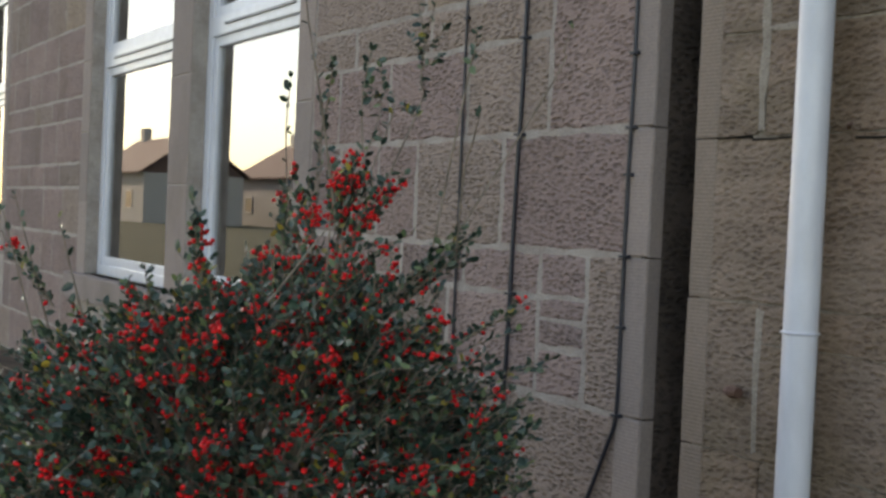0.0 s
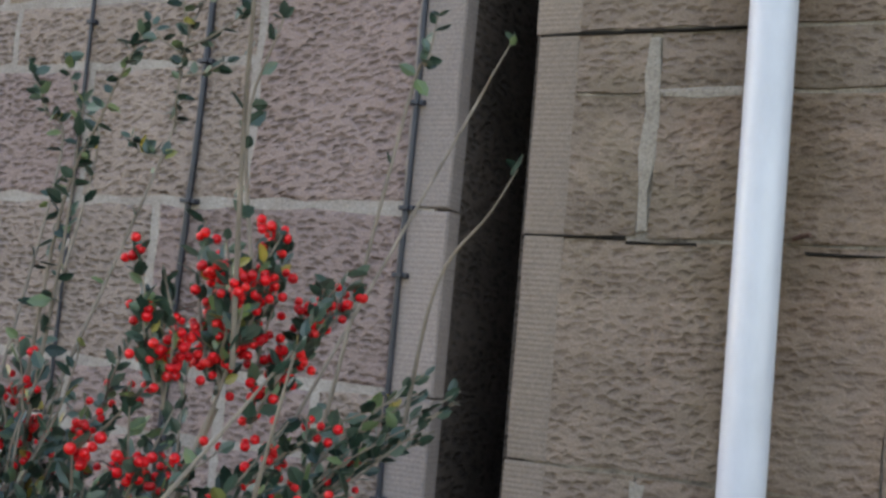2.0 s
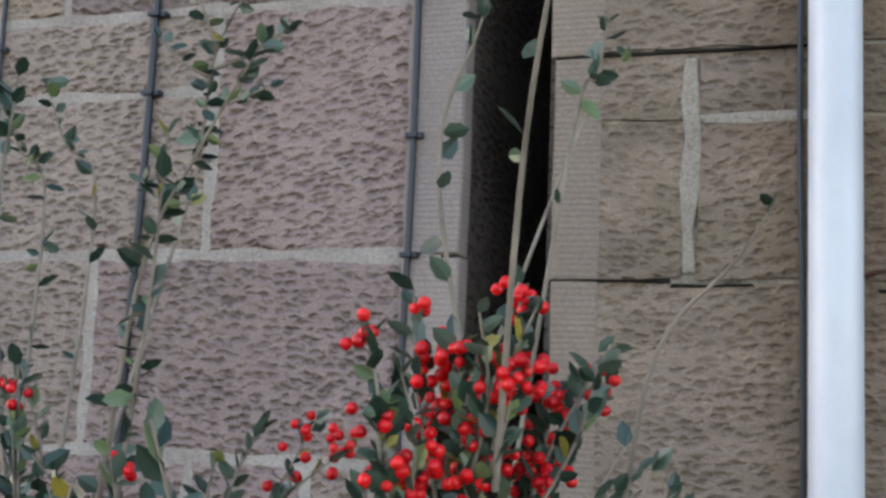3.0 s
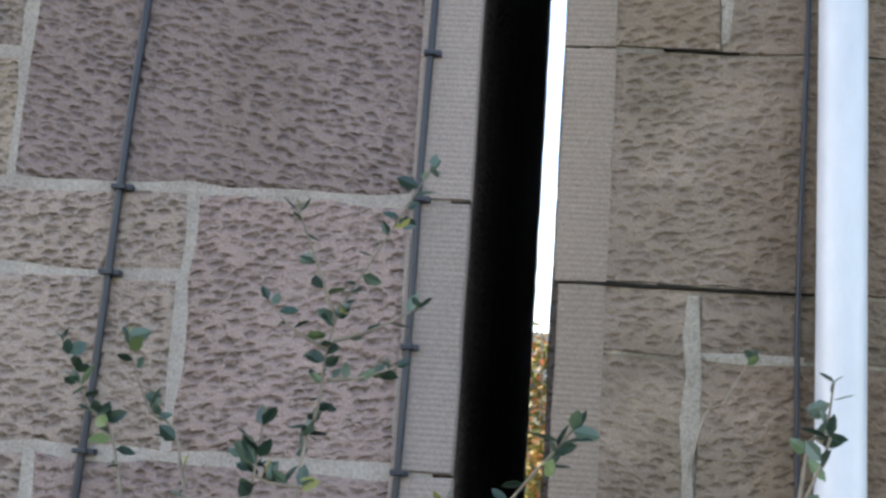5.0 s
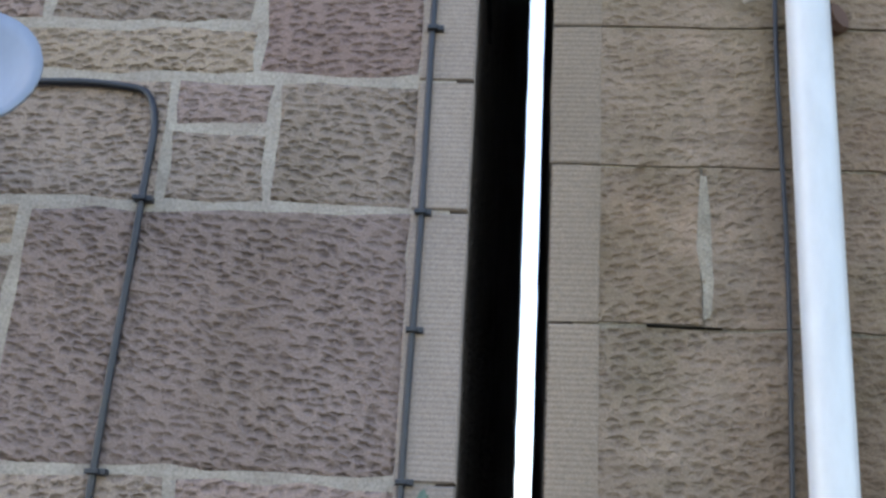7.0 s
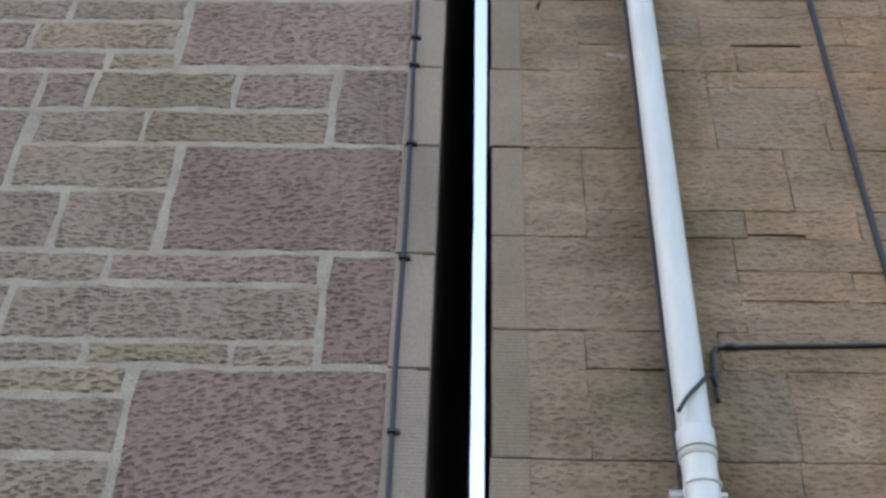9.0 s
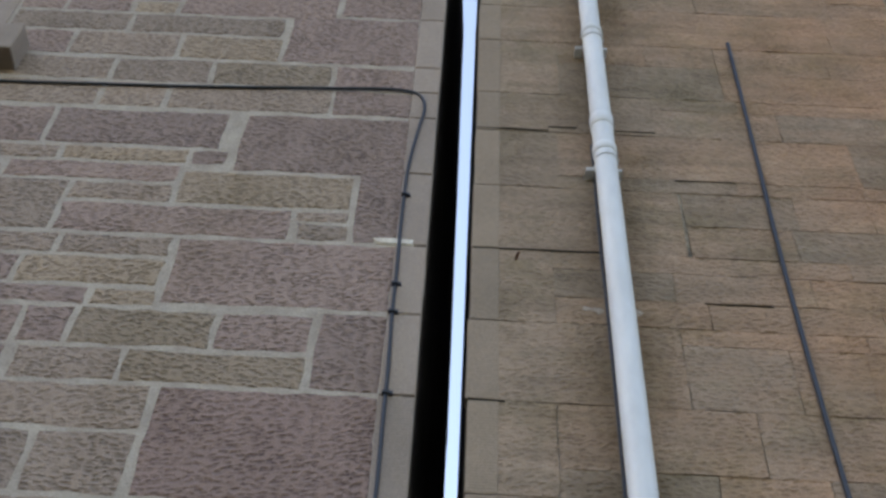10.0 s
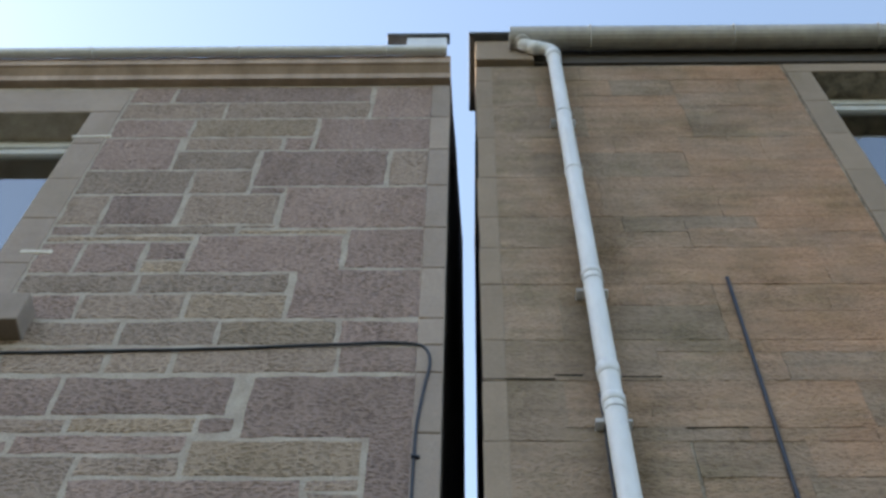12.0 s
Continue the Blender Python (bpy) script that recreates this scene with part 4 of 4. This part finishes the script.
# where the crown swells up: x, y, how much, how wide
SWELLS = ((0.375, -1.05, 0.20, 0.013), (-0.03, -0.99, 0.13, 0.012), (0.30, -1.31, 0.10, 0.010), (0.17, -1.02, 0.05, 0.006))


def top_at(p, f):
    """Height of the crown over a place on the ground, f of the way out to its rim."""
    rise = sum(h * math.exp(-((p.x - x) ** 2 + (p.y - y) ** 2) / w) for x, y, h, w in SWELLS)
    return 1.05 - 0.26 * f ** 2.4 + rise + 0.06 * noise.noise((p.x * 6, p.y * 6, 3.0))


def twig(a, b, n, size, berries):
    """A thin shoot from a to b with leaves in turn along it."""
    a, b = Vector(a), Vector(b)
    bend = Vector((rng.uniform(-1, 1), rng.uniform(-1, 1), rng.uniform(0, 1))) * (b - a).length * 0.08
    path = curve_path([a, (a + b) / 2 + bend, b], 4)
    tube(wood, path, [0.0017 * (1 - 0.6 * k / len(path)) for k in range(len(path))], 5)
    for k in range(n):
        t = (k + rng.uniform(0.2, 0.8)) / n
        p = path[min(len(path) - 1, int(t * (len(path) - 1)))].lerp(path[min(len(path) - 1, int(t * (len(path) - 1)) + 1)], (t * (len(path) - 1)) % 1)
        out = ((b - a).normalized() * 0.7 + Vector((rng.uniform(-1, 1), rng.uniform(-1, 1), rng.uniform(-0.5, 0.9)))).normalized()
        leaves(green, p, out, size * rng.uniform(0.7, 1.2))
        if rng.random() < berries:
            for j in range(rng.choice((3, 5, 6, 8, 10))):
                berry(p + Vector((rng.gauss(0, 0.009), rng.gauss(0, 0.009), rng.gauss(0.004, 0.008))), rng.uniform(0.0037, 0.0047))


def round_at(ang, f):
    r = envelope(ang) * f
    return SH + Vector((math.cos(ang) * r, math.sin(ang) * r, 0))


for k in range(20):
    ang, f = k * 2.39996, rng.uniform(0.35, 1.0)
    foot = round_at(ang, f)
    tip = foot + Vector((0, 0, top_at(foot, f) - 0.08))
    base = SH + Vector((rng.uniform(-0.12, 0.12), rng.uniform(-0.12, 0.12), 0.0))
    mid = base.lerp(tip, 0.5) + Vector((0, 0, 0.16)) - (foot - SH) * 0.15
    path = curve_path([base, mid, tip], 6)
    tube(wood, path, [0.011 * (1 - 0.75 * j / len(path)) for j in range(len(path))], 7)
for k in range(1900):
    ang, f = rng.uniform(-math.pi, math.pi), math.sqrt(rng.random())
    foot = round_at(ang, f * 0.88)
    hi = top_at(foot, f)
    z = hi - abs(rng.gauss(0, 0.13)) if rng.random() < 0.75 else rng.uniform(0.15, hi)
    a = foot + Vector((0, 0, max(0.08, z - 0.1)))
    way = Vector((math.cos(ang) * f, math.sin(ang) * f, rng.uniform(0.1, 1.0) if z > hi - 0.3 else rng.uniform(-0.3, 0.5))) + Vector((rng.gauss(0, 0.35), rng.gauss(0, 0.35), 0))
    crest = hi > 1.08 and z > hi - 0.12
    clump = noise.noise(a * 7.0)
    twig(a, a + way.normalized() * rng.uniform(0.08, 0.17), rng.randint(11, 17), 0.0205, 0.065 if crest else 0.055 if clump > 0.0 else 0.01)
for k in range(560):
    ang = rng.uniform(-math.pi, math.pi)
    a = round_at(ang, rng.uniform(0.62, 0.9)) + Vector((0, 0, rng.uniform(0.2, 0.78)))
    way = Vector((math.cos(ang) + rng.gauss(0, 0.4), math.sin(ang) + rng.gauss(0, 0.4), rng.uniform(-0.4, 0.7)))
    twig(a, a + way.normalized() * rng.uniform(0.1, 0.17), rng.randint(12, 17), 0.022, 0.055 if noise.noise(a * 7.0) > 0 else 0.012)
# sprays that lean out of the crown: foot, tip, how many twigs, berries
SPRAYS = (((0.26, -0.94, 0.95), (0.43, -0.82, 1.135), 7, 0.0), ((0.30, -0.92, 0.98), (0.40, -0.84, 1.10), 6, 0.03), ((0.30, -0.86, 0.86), (0.44, -0.727, 0.99), 4, 0.25), ((0.28, -0.78, 0.80), (0.40, -0.60, 0.885), 3, 0.3),
          ((0.30, -0.80, 0.68), (0.40, -0.66, 0.80), 4, 0.12), ((0.35, -1.07, 1.12), (0.365, -1.06, 1.245), 9, 0.6), ((0.37, -1.05, 1.10), (0.41, -1.0, 1.235), 6, 0.5), ((0.33, -1.05, 1.10), (0.33, -1.03, 1.24), 5, 0.5), ((0.32, -1.1, 1.1), (0.31, -1.12, 1.22), 4, 0.4),
          ((-0.02, -1.0, 1.05), (-0.03, -0.98, 1.20), 4, 0.35), ((0.30, -1.3, 1.03), (0.31, -1.33, 1.165), 4, 0.4), ((-0.1, -1.45, 0.95), (-0.13, -1.55, 1.07), 3, 0.2), ((0.1, -0.95, 1.05), (0.16, -0.93, 1.16), 3, 0.25))
for a, b, count, berries in SPRAYS:
    for j in range(count):
        q = Vector(b) + Vector((rng.gauss(0, 0.018), rng.gauss(0, 0.018), rng.gauss(0, 0.016)))
        twig(Vector(a).lerp(q, rng.uniform(0.0, 0.35)), q, 17, 0.019, berries * 0.2)
# long upright shoots, leafy or nearly bare: leaves to each stretch, then the line of the stem
SHOOTS = ((2, (-0.10, -0.86, 0.95), (-0.111, -0.640, 1.400), (-0.097, -0.640, 1.481), (-0.086, -0.640, 1.571), (-0.044, -0.640, 1.653), (0.002, -0.640, 1.739)), (1, (-0.086, -0.640, 1.571), (-0.111, -0.640, 1.631), (-0.134, -0.640, 1.684)), (1, (-0.089, -0.640, 1.539), (-0.129, -0.640, 1.560), (-0.158, -0.640, 1.589)),
          (1, (-0.087, -0.640, 1.550), (-0.047, -0.640, 1.564), (0.000, -0.640, 1.590)), (1, (-0.090, -0.640, 1.510), (-0.056, -0.640, 1.514), (-0.019, -0.640, 1.528)), (2, (-0.105, -0.640, 1.401), (-0.145, -0.640, 1.405), (-0.170, -0.640, 1.426)),
          (3, (-0.12, -0.9, 0.95), (-0.295, -0.640, 1.396), (-0.335, -0.640, 1.467), (-0.373, -0.640, 1.535)), (2, (-0.08, -0.9, 0.95), (-0.228, -0.640, 1.400), (-0.273, -0.640, 1.471), (-0.305, -0.640, 1.543)),
          (0, (0.2, -0.8, 1.0), (0.290, -0.550, 1.454), (0.325, -0.550, 1.521), (0.351, -0.550, 1.568)), (1, (0.3, -0.85, 1.0), (0.351, -0.800, 1.430), (0.370, -0.800, 1.475), (0.378, -0.800, 1.524)),
          (3, (0.0, -0.95, 1.0), (0.04, -0.96, 1.28), (0.09, -0.97, 1.38), (0.152, -0.99, 1.461)), (2, (-0.04, -0.97, 1.0), (-0.08, -0.98, 1.3), (-0.073, -0.979, 1.45)), (3, (0.02, -0.96, 1.0), (0.05, -0.96, 1.25), (0.062, -0.966, 1.40)),
          (1, (0.37, -1.08, 1.15), (0.395, -1.13, 1.35), (0.43, -1.18, 1.50), (0.44, -1.20, 1.62)), (0, (0.40, -0.84, 1.08), (0.43, -0.85, 1.24), (0.49, -0.87, 1.31), (0.518, -0.877, 1.351)), (1, (0.34, -1.0, 1.15), (0.30, -1.0, 1.36), (0.328, -1.0, 1.467)),
          (0, (0.42, -1.12, 1.0), (0.47, -1.14, 1.17)), (0, (0.36, -1.2, 1.0), (0.45, -1.1, 1.18)), (1, (-0.14, -1.45, 0.9), (-0.17, -1.52, 1.17)), (1, (-0.05, -1.5, 0.9), (-0.08, -1.56, 1.14)), (1, (0.1, -1.45, 0.95), (0.10, -1.50, 1.13)))
for thick, *shoot in SHOOTS:
    path = curve_path(shoot, 6)
    tube(wood, path, [0.0025 * (1 - 0.7 * j / len(path)) for j in range(len(path))], 6)
    for p, q in zip(path, path[1:]):
        for j in range(thick):
            side = Vector((rng.uniform(-1, 1), rng.uniform(-0.6, 0.6), rng.uniform(-0.2, 0.8)))
            if rng.random() < 0.75:
                leaves(green, p.lerp(q, rng.random()), side, rng.uniform(0.015, 0.027))
    for j in range(3):
        leaves(green, path[-1 - j // 2], path[-1] - path[-2] + Vector((rng.uniform(-1, 1), rng.uniform(-1, 1), 0.5)) * 0.03, rng.uniform(0.012, 0.02))
tagged(part("wood", wood, BARK, shrub, "grey-brown woody stems"), kind="stuff")
tagged(part("foliage", green, LEAF, shrub, "small oval dark green leaves"), kind="stuff")
tagged(part("fruit", red, BERRY, shrub, "clusters of small red berries", smooth=True), kind="stuff")
for c in shrub.children:
    c.matrix_parent_inverse = Matrix.Translation(SH).inverted()
